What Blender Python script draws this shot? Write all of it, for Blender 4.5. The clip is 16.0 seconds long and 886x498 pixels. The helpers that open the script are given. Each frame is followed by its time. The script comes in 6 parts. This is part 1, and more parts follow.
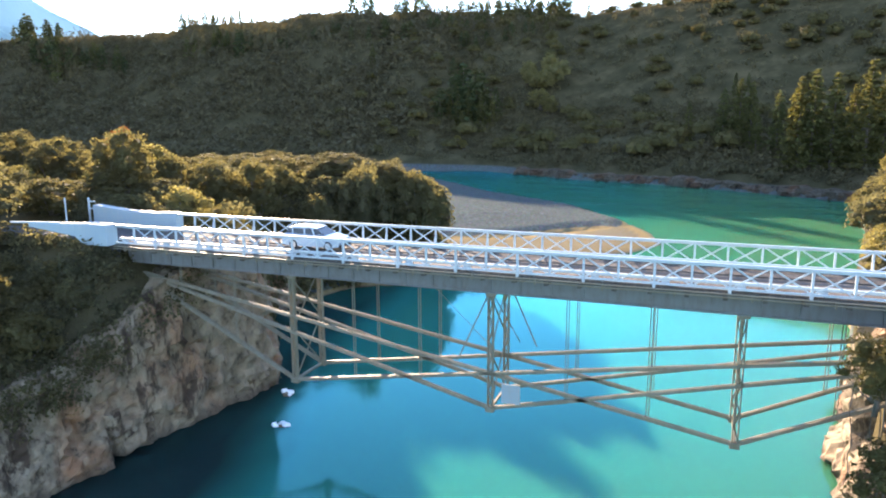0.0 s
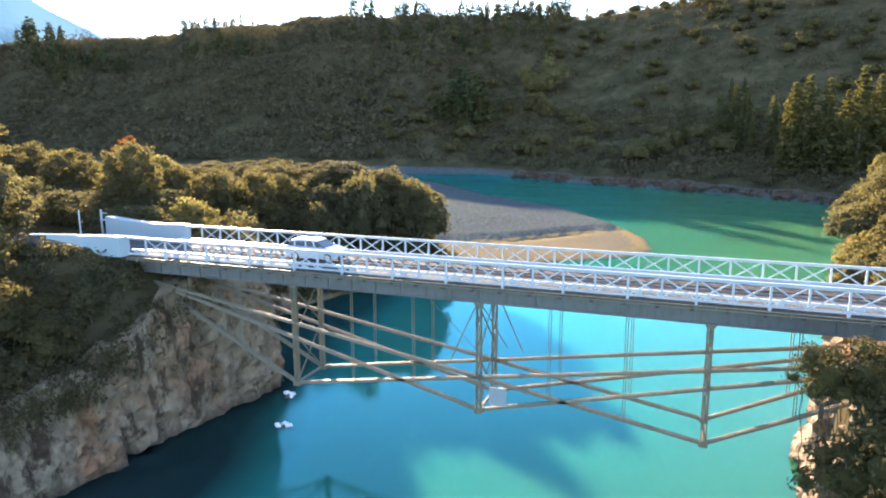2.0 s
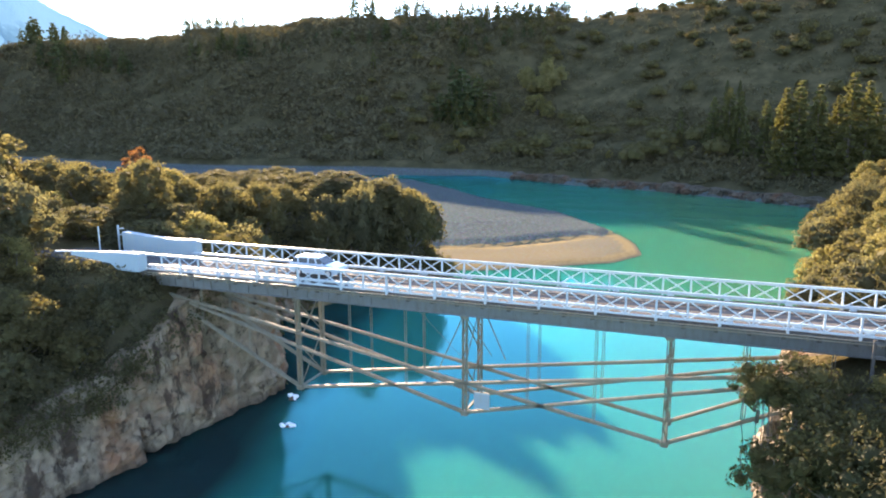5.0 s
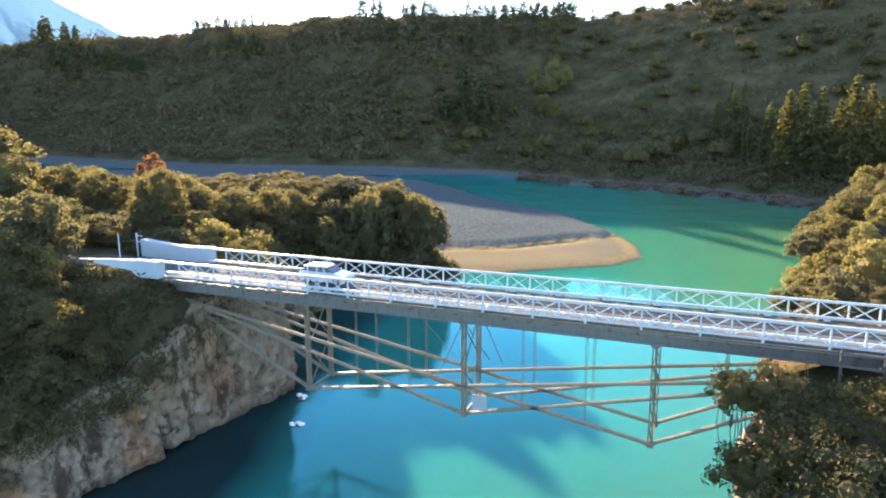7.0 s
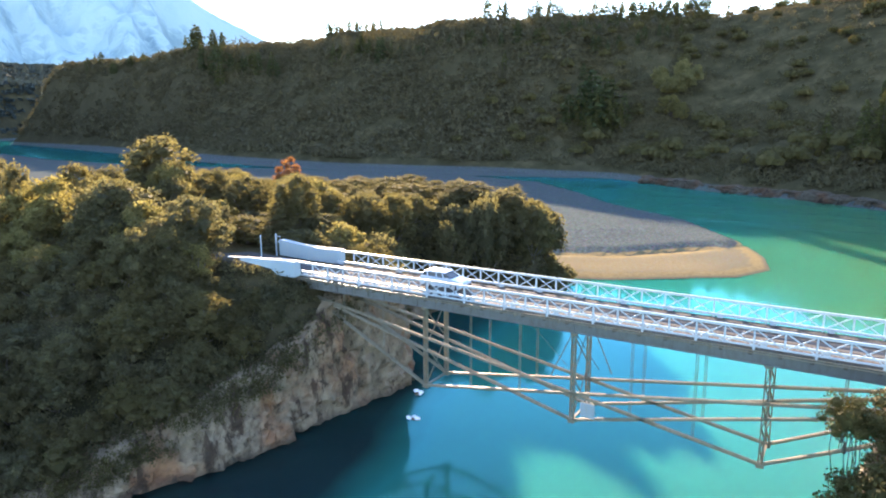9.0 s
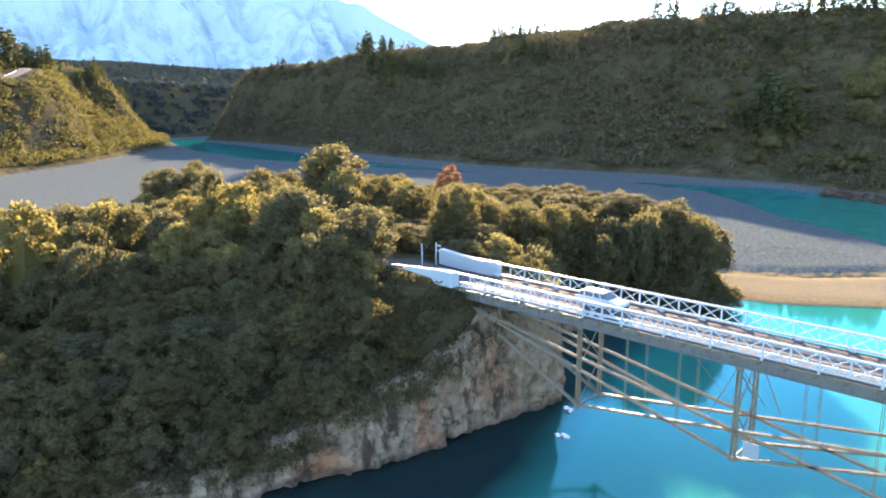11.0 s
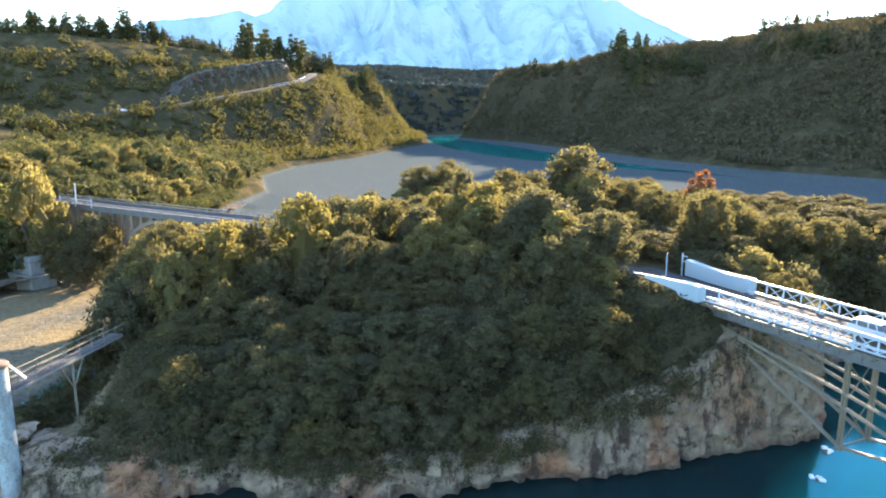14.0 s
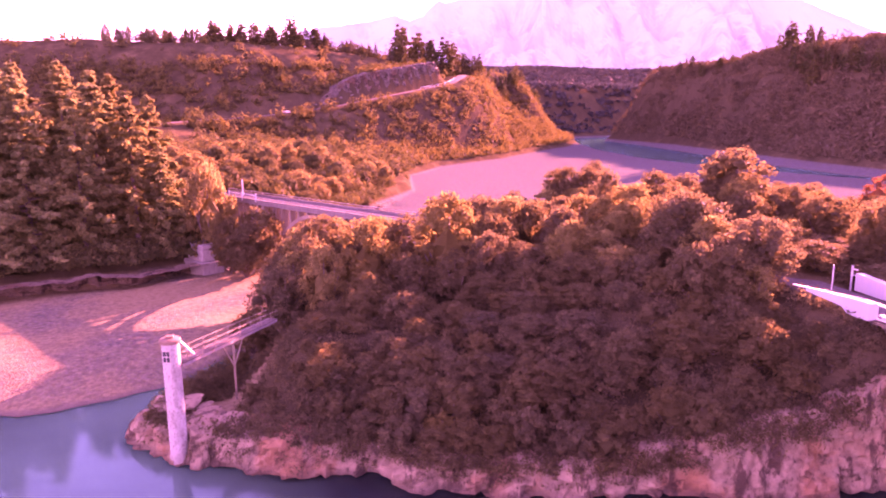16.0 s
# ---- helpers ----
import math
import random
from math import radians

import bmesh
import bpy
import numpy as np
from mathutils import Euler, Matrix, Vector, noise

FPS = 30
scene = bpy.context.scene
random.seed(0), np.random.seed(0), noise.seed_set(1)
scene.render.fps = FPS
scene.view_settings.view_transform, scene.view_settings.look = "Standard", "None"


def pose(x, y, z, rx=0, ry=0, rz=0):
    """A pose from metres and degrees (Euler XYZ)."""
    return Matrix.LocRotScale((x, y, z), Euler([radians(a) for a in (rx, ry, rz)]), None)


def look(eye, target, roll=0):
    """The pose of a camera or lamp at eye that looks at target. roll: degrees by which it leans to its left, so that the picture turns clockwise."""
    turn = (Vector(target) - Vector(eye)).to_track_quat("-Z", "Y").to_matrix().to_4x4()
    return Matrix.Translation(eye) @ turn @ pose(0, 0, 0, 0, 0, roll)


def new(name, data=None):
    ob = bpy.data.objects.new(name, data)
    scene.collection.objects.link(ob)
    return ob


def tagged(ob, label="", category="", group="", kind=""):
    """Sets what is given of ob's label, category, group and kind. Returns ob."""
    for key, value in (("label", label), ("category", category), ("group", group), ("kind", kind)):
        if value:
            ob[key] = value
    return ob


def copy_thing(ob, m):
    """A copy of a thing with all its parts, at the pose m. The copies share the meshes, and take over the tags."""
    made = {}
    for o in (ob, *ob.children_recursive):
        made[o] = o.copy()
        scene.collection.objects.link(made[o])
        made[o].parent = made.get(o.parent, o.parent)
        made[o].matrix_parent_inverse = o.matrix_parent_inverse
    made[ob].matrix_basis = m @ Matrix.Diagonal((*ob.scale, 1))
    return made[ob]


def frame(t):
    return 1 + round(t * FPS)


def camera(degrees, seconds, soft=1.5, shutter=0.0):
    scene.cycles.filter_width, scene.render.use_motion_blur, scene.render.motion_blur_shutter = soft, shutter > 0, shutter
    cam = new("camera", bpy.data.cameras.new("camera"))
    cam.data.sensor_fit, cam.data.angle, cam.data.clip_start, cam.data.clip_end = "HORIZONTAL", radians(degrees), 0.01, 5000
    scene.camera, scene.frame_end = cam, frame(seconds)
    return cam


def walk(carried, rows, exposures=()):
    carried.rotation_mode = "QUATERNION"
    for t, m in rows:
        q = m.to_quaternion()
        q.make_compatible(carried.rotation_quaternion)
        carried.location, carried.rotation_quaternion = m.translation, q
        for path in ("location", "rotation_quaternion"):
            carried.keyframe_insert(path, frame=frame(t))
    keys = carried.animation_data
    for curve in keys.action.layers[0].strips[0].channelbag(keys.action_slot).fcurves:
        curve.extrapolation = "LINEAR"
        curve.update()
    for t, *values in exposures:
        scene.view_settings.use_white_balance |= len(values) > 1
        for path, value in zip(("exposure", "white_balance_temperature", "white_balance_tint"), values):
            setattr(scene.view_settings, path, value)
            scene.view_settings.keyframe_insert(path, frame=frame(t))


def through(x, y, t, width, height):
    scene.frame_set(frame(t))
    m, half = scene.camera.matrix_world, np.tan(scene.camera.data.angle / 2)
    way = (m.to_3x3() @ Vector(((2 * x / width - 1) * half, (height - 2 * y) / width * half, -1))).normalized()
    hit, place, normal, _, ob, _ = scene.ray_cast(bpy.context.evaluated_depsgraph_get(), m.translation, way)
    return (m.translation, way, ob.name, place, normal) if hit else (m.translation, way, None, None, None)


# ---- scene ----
cam = camera(65.4, 16.0, 2.0)
PATH = [
    (0, (11.496, -37.886, 20.14), (10.793, -36.051, 19.767), -0.3),
    (0.5, (11.878, -38.575, 20.431), (11.173, -36.74, 20.061), -0.4),
    (1, (12.259, -39.187, 20.764), (11.555, -37.352, 20.393), -0.4),
    (1.5, (12.653, -39.767, 21.11), (11.949, -37.932, 20.738), -0.3),
    (2, (13.064, -40.383, 21.486), (12.36, -38.549, 21.114), -0.3),
    (2.5, (13.497, -41.018, 21.874), (12.792, -39.184, 21.502), -0.3),
    (3, (13.899, -41.68, 22.25), (13.194, -39.846, 21.875), -0.3),
    (3.5, (14.277, -42.286, 22.607), (13.571, -40.453, 22.231), -0.4),
    (4, (14.657, -42.852, 22.953), (13.951, -41.019, 22.577), -0.3),
    (6.5, (16.503, -45.957, 25.176), (15.792, -44.13, 24.784), -0.2),
    (7, (16.875, -46.543, 25.498), (16.149, -44.721, 25.107), -0.2),
    (7.5, (17.246, -47.127, 25.863), (16.508, -45.31, 25.471), -0.2),
    (8, (17.622, -47.74, 26.254), (16.826, -45.948, 25.862), -0.3),
    (8.5, (17.939, -48.31, 26.588), (17.039, -46.568, 26.195), -0.4),
    (9, (18.173, -48.757, 26.862), (17.143, -47.087, 26.469), -0.3),
    (9.2, (18.217, -48.87, 26.923), (17.148, -47.226, 26.534), -0.3),
    (11.5, (18.027, -49.46, 28.63), (16.576, -48.141, 28.237), 0.0),
    (12, (18.109, -49.548, 28.747), (16.586, -48.314, 28.353), -0.0),
    (12.5, (18.26, -49.642, 28.815), (16.666, -48.499, 28.422), -0.1),
    (13, (18.373, -49.729, 28.876), (16.707, -48.695, 28.482), -0.2),
    (13.5, (18.337, -49.818, 28.91), (16.616, -48.879, 28.518), -0.3),
    (14, (18.271, -49.846, 28.901), (16.501, -49.002, 28.509), -0.2),
    (14.5, (18.233, -49.807, 28.859), (16.427, -49.041, 28.469), -0.3),
    (15, (18.232, -49.739, 28.831), (16.38, -49.09, 28.442), -0.3),
    (15.5, (18.322, -49.687, 28.81), (16.44, -49.133, 28.423), -0.3),
    (16, (18.485, -49.651, 28.799), (16.577, -49.193, 28.412), -0.4),
]
EXPOSURES = [(0, 2.85, 7200, 23), (8, 2.87, 7200, 23), (9, 2.95, 7200, 23), (12, 3.15, 7100, 26), (14, 3.05, 6900, 18), (15.6, 3.05, 6800, 15), (15.8, 3.2, 8000, 125), (16, 3.45, 10000, 235)]
walk(cam, [(t, look(eye, target, roll)) for t, eye, target, roll in PATH], EXPOSURES)

# ---- light ----
SUN_UP, SUN_LEFT = 15.4, 40.5
world = bpy.data.worlds.new("sky")
scene.world = world
world.use_nodes = True
wn = world.node_tree
sky = wn.nodes.new("ShaderNodeTexSky")
sky.sky_type, sky.sun_disc = "NISHITA", False
sky.sun_elevation, sky.sun_rotation = radians(SUN_UP), radians(-SUN_LEFT)
sky.air_density, sky.dust_density, sky.ozone_density = 1.0, 0.0, 2.8
wn.nodes["Background"].inputs["Strength"].default_value = 0.135
wn.links.new(sky.outputs[0], wn.nodes["Background"].inputs["Color"])
sun = new("sun", bpy.data.lights.new("sun", "SUN"))
sun.data.energy, sun.data.angle, sun.data.color = 4.8, radians(0.6), (1.0, 0.86, 0.65)
sun_way = Vector((-math.sin(radians(SUN_LEFT)) * math.cos(radians(SUN_UP)), math.cos(radians(SUN_LEFT)) * math.cos(radians(SUN_UP)), math.sin(radians(SUN_UP))))
sun.matrix_world = look(sun_way * 200, (0, 0, 0))

WATER = -1.97


# ---- materials ----
class Mat:
    """A node material under construction."""

    def __init__(self, name, rough=0.8, metal=0.0):
        self.m = bpy.data.materials.new(name)
        self.m.use_nodes = True
        self.t = self.m.node_tree
        self.b = self.t.nodes["Principled BSDF"]
        self.b.inputs["Roughness"].default_value = rough
        self.b.inputs["Metallic"].default_value = metal

    def node(self, kind, **inputs):
        n = self.t.nodes.new("ShaderNode" + kind)
        for k, v in inputs.items():
            s = n.inputs[k.replace("_", " ")]
            if hasattr(v, "is_output"):
                self.t.links.new(v, s)
            else:
                s.default_value = v
        return n

    def coords(self, scale=(1, 1, 1)):
        c = self.node("NewGeometry").outputs["Position"]
        return self.node("Mapping", Vector=c, Scale=scale).outputs[0]

    def noise(self, scale, detail=4.0, rough=0.6, stretch=(1, 1, 1), at=None):
        n = self.node("TexNoise", Vector=at if at is not None else self.coords(stretch), Scale=scale, Detail=detail, Roughness=rough)
        return n.outputs["Fac"]

    def cells(self, scale, feature="F1", stretch=(1, 1, 1), out="Distance"):
        n = self.node("TexVoronoi", Vector=self.coords(stretch), Scale=scale)
        n.feature = feature
        return n.outputs[out]

    def ramp(self, fac, *stops):
        n = self.node("ValToRGB", Fac=fac)
        e = n.color_ramp.elements
        while len(e) < len(stops):
            e.new(0.5)
        for el, (p, c) in zip(e, stops):
            el.position = p
            el.color = (*c, 1) if len(c) == 3 else c
        return n.outputs["Color"]

    def grey(self, fac, a, b, lo=0.0, hi=1.0):
        n = self.node("MapRange", Value=fac)
        for k, v in (("From Min", a), ("From Max", b), ("To Min", lo), ("To Max", hi)):
            n.inputs[k].default_value = v
        return n.outputs[0]

    def mix(self, fac, a, b, blend="MIX"):
        n = self.t.nodes.new("ShaderNodeMix")
        n.data_type, n.blend_type = "RGBA", blend
        for i, v in ((0, fac), (6, a), (7, b)):
            if hasattr(v, "is_output"):
                self.t.links.new(v, n.inputs[i])
            else:
                n.inputs[i].default_value = (*v, 1) if isinstance(v, tuple) else v
        return n.outputs[2]

    def bump(self, fac, strength=0.4, distance=0.05, under=None):
        n = self.node("Bump", Height=fac, Strength=strength, Distance=distance)
        if under is not None:
            self.t.links.new(under, n.inputs["Normal"])
        self.t.links.new(n.outputs[0], self.b.inputs["Normal"])
        return n.outputs[0]

    def math(self, op, a, b=0.0):
        n = self.t.nodes.new("ShaderNodeMath")
        n.operation = op
        for i, v in ((0, a), (1, b)):
            if hasattr(v, "is_output"):
                self.t.links.new(v, n.inputs[i])
            else:
                n.inputs[i].default_value = v
        return n.outputs[0]

    def xyz(self, axis):
        return self.node("SeparateXYZ", Vector=self.node("NewGeometry").outputs["Position"]).outputs[axis]

    def up(self):
        return self.node("SeparateXYZ", Vector=self.node("NewGeometry").outputs["True Normal"]).outputs["Z"]

    def set(self, **sockets):
        for k, v in sockets.items():
            s = self.b.inputs[k.replace("_", " ")]
            if hasattr(v, "is_output"):
                self.t.links.new(v, s)
            else:
                s.default_value = (*v, 1) if isinstance(v, tuple) and s.type == "RGBA" else v
        return self


def paint_mat(name, colour, dirt, rough=0.5, metal=0.0, amount=0.6):
    """Weathered paint: streaks, chips and a fine uneven coat."""
    m = Mat(name, rough, metal)
    m.set(Specular_IOR_Level=0.2)
    streak = m.noise(3.0, 5, 0.65, (1, 1, 0.25))
    fine = m.noise(28.0, 3, 0.6)
    fac = m.grey(m.math("ADD", streak, m.math("MULTIPLY", fine, 0.35)), 0.62, 0.95, 0, amount)
    m.set(Base_Color=m.mix(fac, colour, dirt))
    m.bump(fine, 0.25, 0.01)
    return m.m


WHITE = paint_mat("white_paint", (0.38, 0.45, 0.485), (0.33, 0.33, 0.3), 0.42, 0, 0.5)
STEEL = paint_mat("grey_steel", (0.205, 0.18, 0.135), (0.15, 0.1, 0.055), 0.5, 0.1, 0.7)
GIRDER = paint_mat("girder_paint", (0.17, 0.18, 0.185), (0.12, 0.10, 0.08), 0.55, 0.1, 0.7)
CONCRETE = paint_mat("white_concrete", (0.26, 0.34, 0.38), (0.36, 0.37, 0.35), 0.75, 0, 0.5)
OLD_CONCRETE = paint_mat("old_concrete", (0.32, 0.31, 0.28), (0.2, 0.18, 0.15), 0.85, 0, 0.8)


def timber_mat():
    m = Mat("weathered_timber", 0.85)
    m.set(Specular_IOR_Level=0.05)
    grain = m.noise(6.0, 5, 0.7, (1, 6, 6))
    tone = m.node("ObjectInfo").outputs["Random"]
    c = m.ramp(grain, (0.25, (0.05, 0.046, 0.041)), (0.55, (0.125, 0.117, 0.107)), (0.8, (0.22, 0.21, 0.195)))
    m.set(Base_Color=m.mix(m.grey(tone, 0, 1, 0.0, 0.6), c, (0.05, 0.043, 0.038)))
    m.bump(grain, 0.4, 0.02)
    return m.m


TIMBER = timber_mat()


def rock_mat(name="cliff_rock", tone=(1.0, 1.0, 1.0)):
    """Pale greywacke with rust and dark water stains running down it."""
    m = Mat(name, 0.88)
    m.set(Specular_IOR_Level=0.2)
    big = m.noise(0.13, 5, 0.6, (1, 1, 0.6))
    mid = m.noise(0.8, 8, 0.72, (1, 1, 0.8))
    streak = m.noise(0.42, 7, 0.7, (1, 1, 0.26))
    strata = m.noise(1.3, 6, 0.7, (0.5, 0.5, 1.8))
    joint = m.noise(0.9, 8, 0.75, (1.3, 1.3, 0.75))
    c = m.ramp(mid, (0.3, (0.13, 0.112, 0.088)), (0.46, (0.235, 0.205, 0.165)), (0.6, (0.30, 0.265, 0.215)), (0.8, (0.39, 0.355, 0.30)))
    c = m.mix(m.grey(big, 0.49, 0.6, 0, 0.68), c, m.ramp(strata, (0.35, (0.22, 0.085, 0.045)), (0.7, (0.36, 0.185, 0.09))))
    c = m.mix(m.grey(streak, 0.54, 0.60, 0, 0.9), c, (0.06, 0.042, 0.033))
    c = m.mix(m.grey(streak, 0.40, 0.32, 0, 0.4), c, (0.46, 0.40, 0.32))
    c = m.mix(m.grey(joint, 0.45, 0.37, 0, 0.85), c, (0.07, 0.06, 0.05))
    wet = m.grey(m.xyz("Z"), WATER + 0.15, WATER + 0.75, 0.6, 0.0)
    m.set(Base_Color=m.mix(1.0, m.mix(wet, c, (0.07, 0.065, 0.06)), tone, "MULTIPLY"))
    n1 = m.bump(m.grey(joint, 0.3, 0.5), 0.7, 0.22)
    m.bump(m.math("ADD", mid, m.math("MULTIPLY", strata, 0.6)), 0.8, 0.14, n1)
    return m.m


ROCK = rock_mat("cliff_rock", (0.9, 0.78, 0.65))
BANK_ROCK = rock_mat("bank_rock", (0.62, 0.56, 0.5))
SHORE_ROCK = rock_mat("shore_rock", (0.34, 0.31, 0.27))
CUT_ROCK = rock_mat("cut_rock", (0.36, 0.4, 0.4))


def water_mat():
    m = Mat("glacial_water", 0.05)
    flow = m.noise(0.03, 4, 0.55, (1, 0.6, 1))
    # dark band along the west shore: the cliff's shade and reflection, painted in
    cliff_shade = m.grey(m.math("ADD", m.math("ADD", m.xyz("X"), m.math("MULTIPLY", m.xyz("Y"), 0.22)), m.math("MULTIPLY", flow, 6.0)), -16, -9, 0.0, 0.26)
    cliff_shade = m.math("MAXIMUM", cliff_shade, m.math("MAXIMUM", m.grey(m.xyz("Y"), 30, 60, 0.0, 0.17), m.grey(m.xyz("Y"), -45, -60, 0.0, 0.18)))
    # noise, the painted cliff shade, and a rise eastward that paints sunlit green
    water_tone = m.math("ADD", m.math("ADD", m.math("MULTIPLY", flow, 0.4), cliff_shade), m.math("ADD", m.grey(m.xyz("X"), -12, 24, 0.0, 0.26), m.math("MULTIPLY", m.grey(m.xyz("Y"), 70, 170, 0.0, 0.16), m.grey(m.xyz("X"), -60, -10))))
    c = m.ramp(water_tone, (0.22, (0.008, 0.018, 0.02)), (0.40, (0.003, 0.116, 0.098)), (0.56, (0.012, 0.122, 0.08)), (0.75, (0.034, 0.122, 0.058)))
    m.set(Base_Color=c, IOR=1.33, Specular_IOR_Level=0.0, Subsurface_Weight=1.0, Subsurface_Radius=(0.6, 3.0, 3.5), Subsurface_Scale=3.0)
    wave = m.noise(0.55, 5, 0.62, (1, 1, 1))
    riffle = m.noise(2.6, 3, 0.6)
    where = m.math("MAXIMUM", m.grey(m.noise(0.018, 3, 0.6), 0.45, 0.62, 0.12, 1.0), m.math("MULTIPLY", m.grey(m.xyz("Y"), 100, 150, 0, 1.6), m.grey(m.noise(0.03, 3, 0.6, (1, 2.2, 1)), 0.42, 0.55)))
    where = m.math("ADD", where, m.grey(m.xyz("X"), -70, -200, 0.0, 2.6))
    where = m.math("ADD", where, m.math("MULTIPLY", m.math("MULTIPLY", m.grey(m.xyz("Y"), 125, 140, 0.0, 3.2), m.grey(m.xyz("X"), -70, -45)), m.grey(m.noise(0.05, 4, 0.65, (1, 2.6, 1)), 0.5, 0.58)))
    h = m.math("MULTIPLY", m.math("ADD", wave, m.math("MULTIPLY", riffle, 0.25)), where)
    n = m.bump(h, 0.22, 0.12)
    gloss = m.node("BsdfGlossy", Color=(0.14, 0.66, 0.78, 1.0), Roughness=0.05, Normal=n)
    mixed = m.t.nodes.new("ShaderNodeMixShader")
    m.t.links.new(m.node("Fresnel", IOR=1.4, Normal=n).outputs[0], mixed.inputs[0])
    m.t.links.new(m.b.outputs[0], mixed.inputs[1])
    m.t.links.new(gloss.outputs[0], mixed.inputs[2])
    m.t.links.new(mixed.outputs[0], m.t.nodes["Material Output"].inputs["Surface"])
    return m.m


WATER_MAT = water_mat()


def ground_mat():
    """Gravel flats by the river, sand by the water, grass and scrub soil above."""
    m = Mat("river_ground", 1.0)
    m.set(Specular_IOR_Level=0.0)
    z = m.xyz("Z")
    stones = m.cells(3.2, "F1", (1, 1, 1), "Color")
    patch = m.noise(0.05, 4, 0.6)
    fine = m.noise(1.4, 5, 0.7)
    gravel = m.ramp(fine, (0.3, (0.045, 0.053, 0.051)), (0.55, (0.098, 0.114, 0.109)), (0.8, (0.185, 0.211, 0.202)))
    gravel = m.mix(0.35, gravel, m.mix(1.0, gravel, stones, "MULTIPLY"))
    sand = m.ramp(fine, (0.3, (0.165, 0.122, 0.06)), (0.7, (0.25, 0.19, 0.1)))
    bank = m.math("MAXIMUM", m.math("MULTIPLY", m.math("MULTIPLY", m.grey(m.math("ADD", m.xyz("X"), m.math("MULTIPLY", patch, 12.0)), -44, -34), m.grey(m.xyz("Y"), 122, 112)), m.grey(m.math("ADD", z, m.math("MULTIPLY", fine, 0.25)), WATER + 0.72, WATER + 0.55)), m.math("MULTIPLY", m.grey(m.xyz("Y"), -40, -48), m.grey(m.math("ADD", patch, m.math("MULTIPLY", fine, 0.3)), 0.42, 0.72, 0.05, 0.85)))
    low = m.mix(bank, gravel, sand)
    low = m.mix(m.grey(z, WATER + 0.05, WATER + 0.18, 0.7, 0), low, (0.09, 0.085, 0.075))
    grass = m.ramp(m.noise(0.09, 6, 0.7), (0.3, (0.03, 0.029, 0.015)), (0.5, (0.06, 0.052, 0.027)), (0.68, (0.11, 0.087, 0.046)))
    soil = m.mix(m.grey(fine, 0.4, 0.7), grass, (0.055, 0.045, 0.026))
    steep = m.grey(m.up(), 0.62, 0.78, 1, 0)
    land = m.mix(m.math("MULTIPLY", steep, 0.85), m.mix(0.5, grass, soil), m.ramp(m.noise(0.25, 6, 0.7, (1, 1, 0.3)), (0.3, (0.034, 0.031, 0.018)), (0.6, (0.06, 0.051, 0.03)), (0.8, (0.1, 0.083, 0.053))))
    m.set(Base_Color=m.mix(m.grey(z, WATER + 1.9, WATER + 2.6), low, land))
    m.bump(m.math("ADD", fine, m.cells(3.2)), 0.5, 0.12)
    return m.m


GROUND = ground_mat()


def snow_mat():
    m = Mat("hazy_snow_and_rock", 0.9)
    m.set(Specular_IOR_Level=0.05)
    ridge = m.noise(0.0026, 7, 0.6, (1, 1, 0.8))
    fine = m.noise(0.011, 6, 0.65, (1, 1, 0.3))
    z = m.xyz("Z")
    bare = m.math("ADD", m.math("MULTIPLY", m.math("ADD", ridge, fine), 0.5), m.grey(z, 420, 90, -0.06, 0.12))
    # distance haze is put into these dim blue snow and rock colours
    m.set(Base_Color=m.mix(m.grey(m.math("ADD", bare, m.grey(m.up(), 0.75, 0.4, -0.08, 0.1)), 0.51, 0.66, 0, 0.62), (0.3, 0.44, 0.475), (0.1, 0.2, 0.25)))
    n = m.bump(ridge, 0.6, 60.0)
    m.bump(fine, 0.5, 9.0, n)
    return m.m


SNOW = snow_mat()


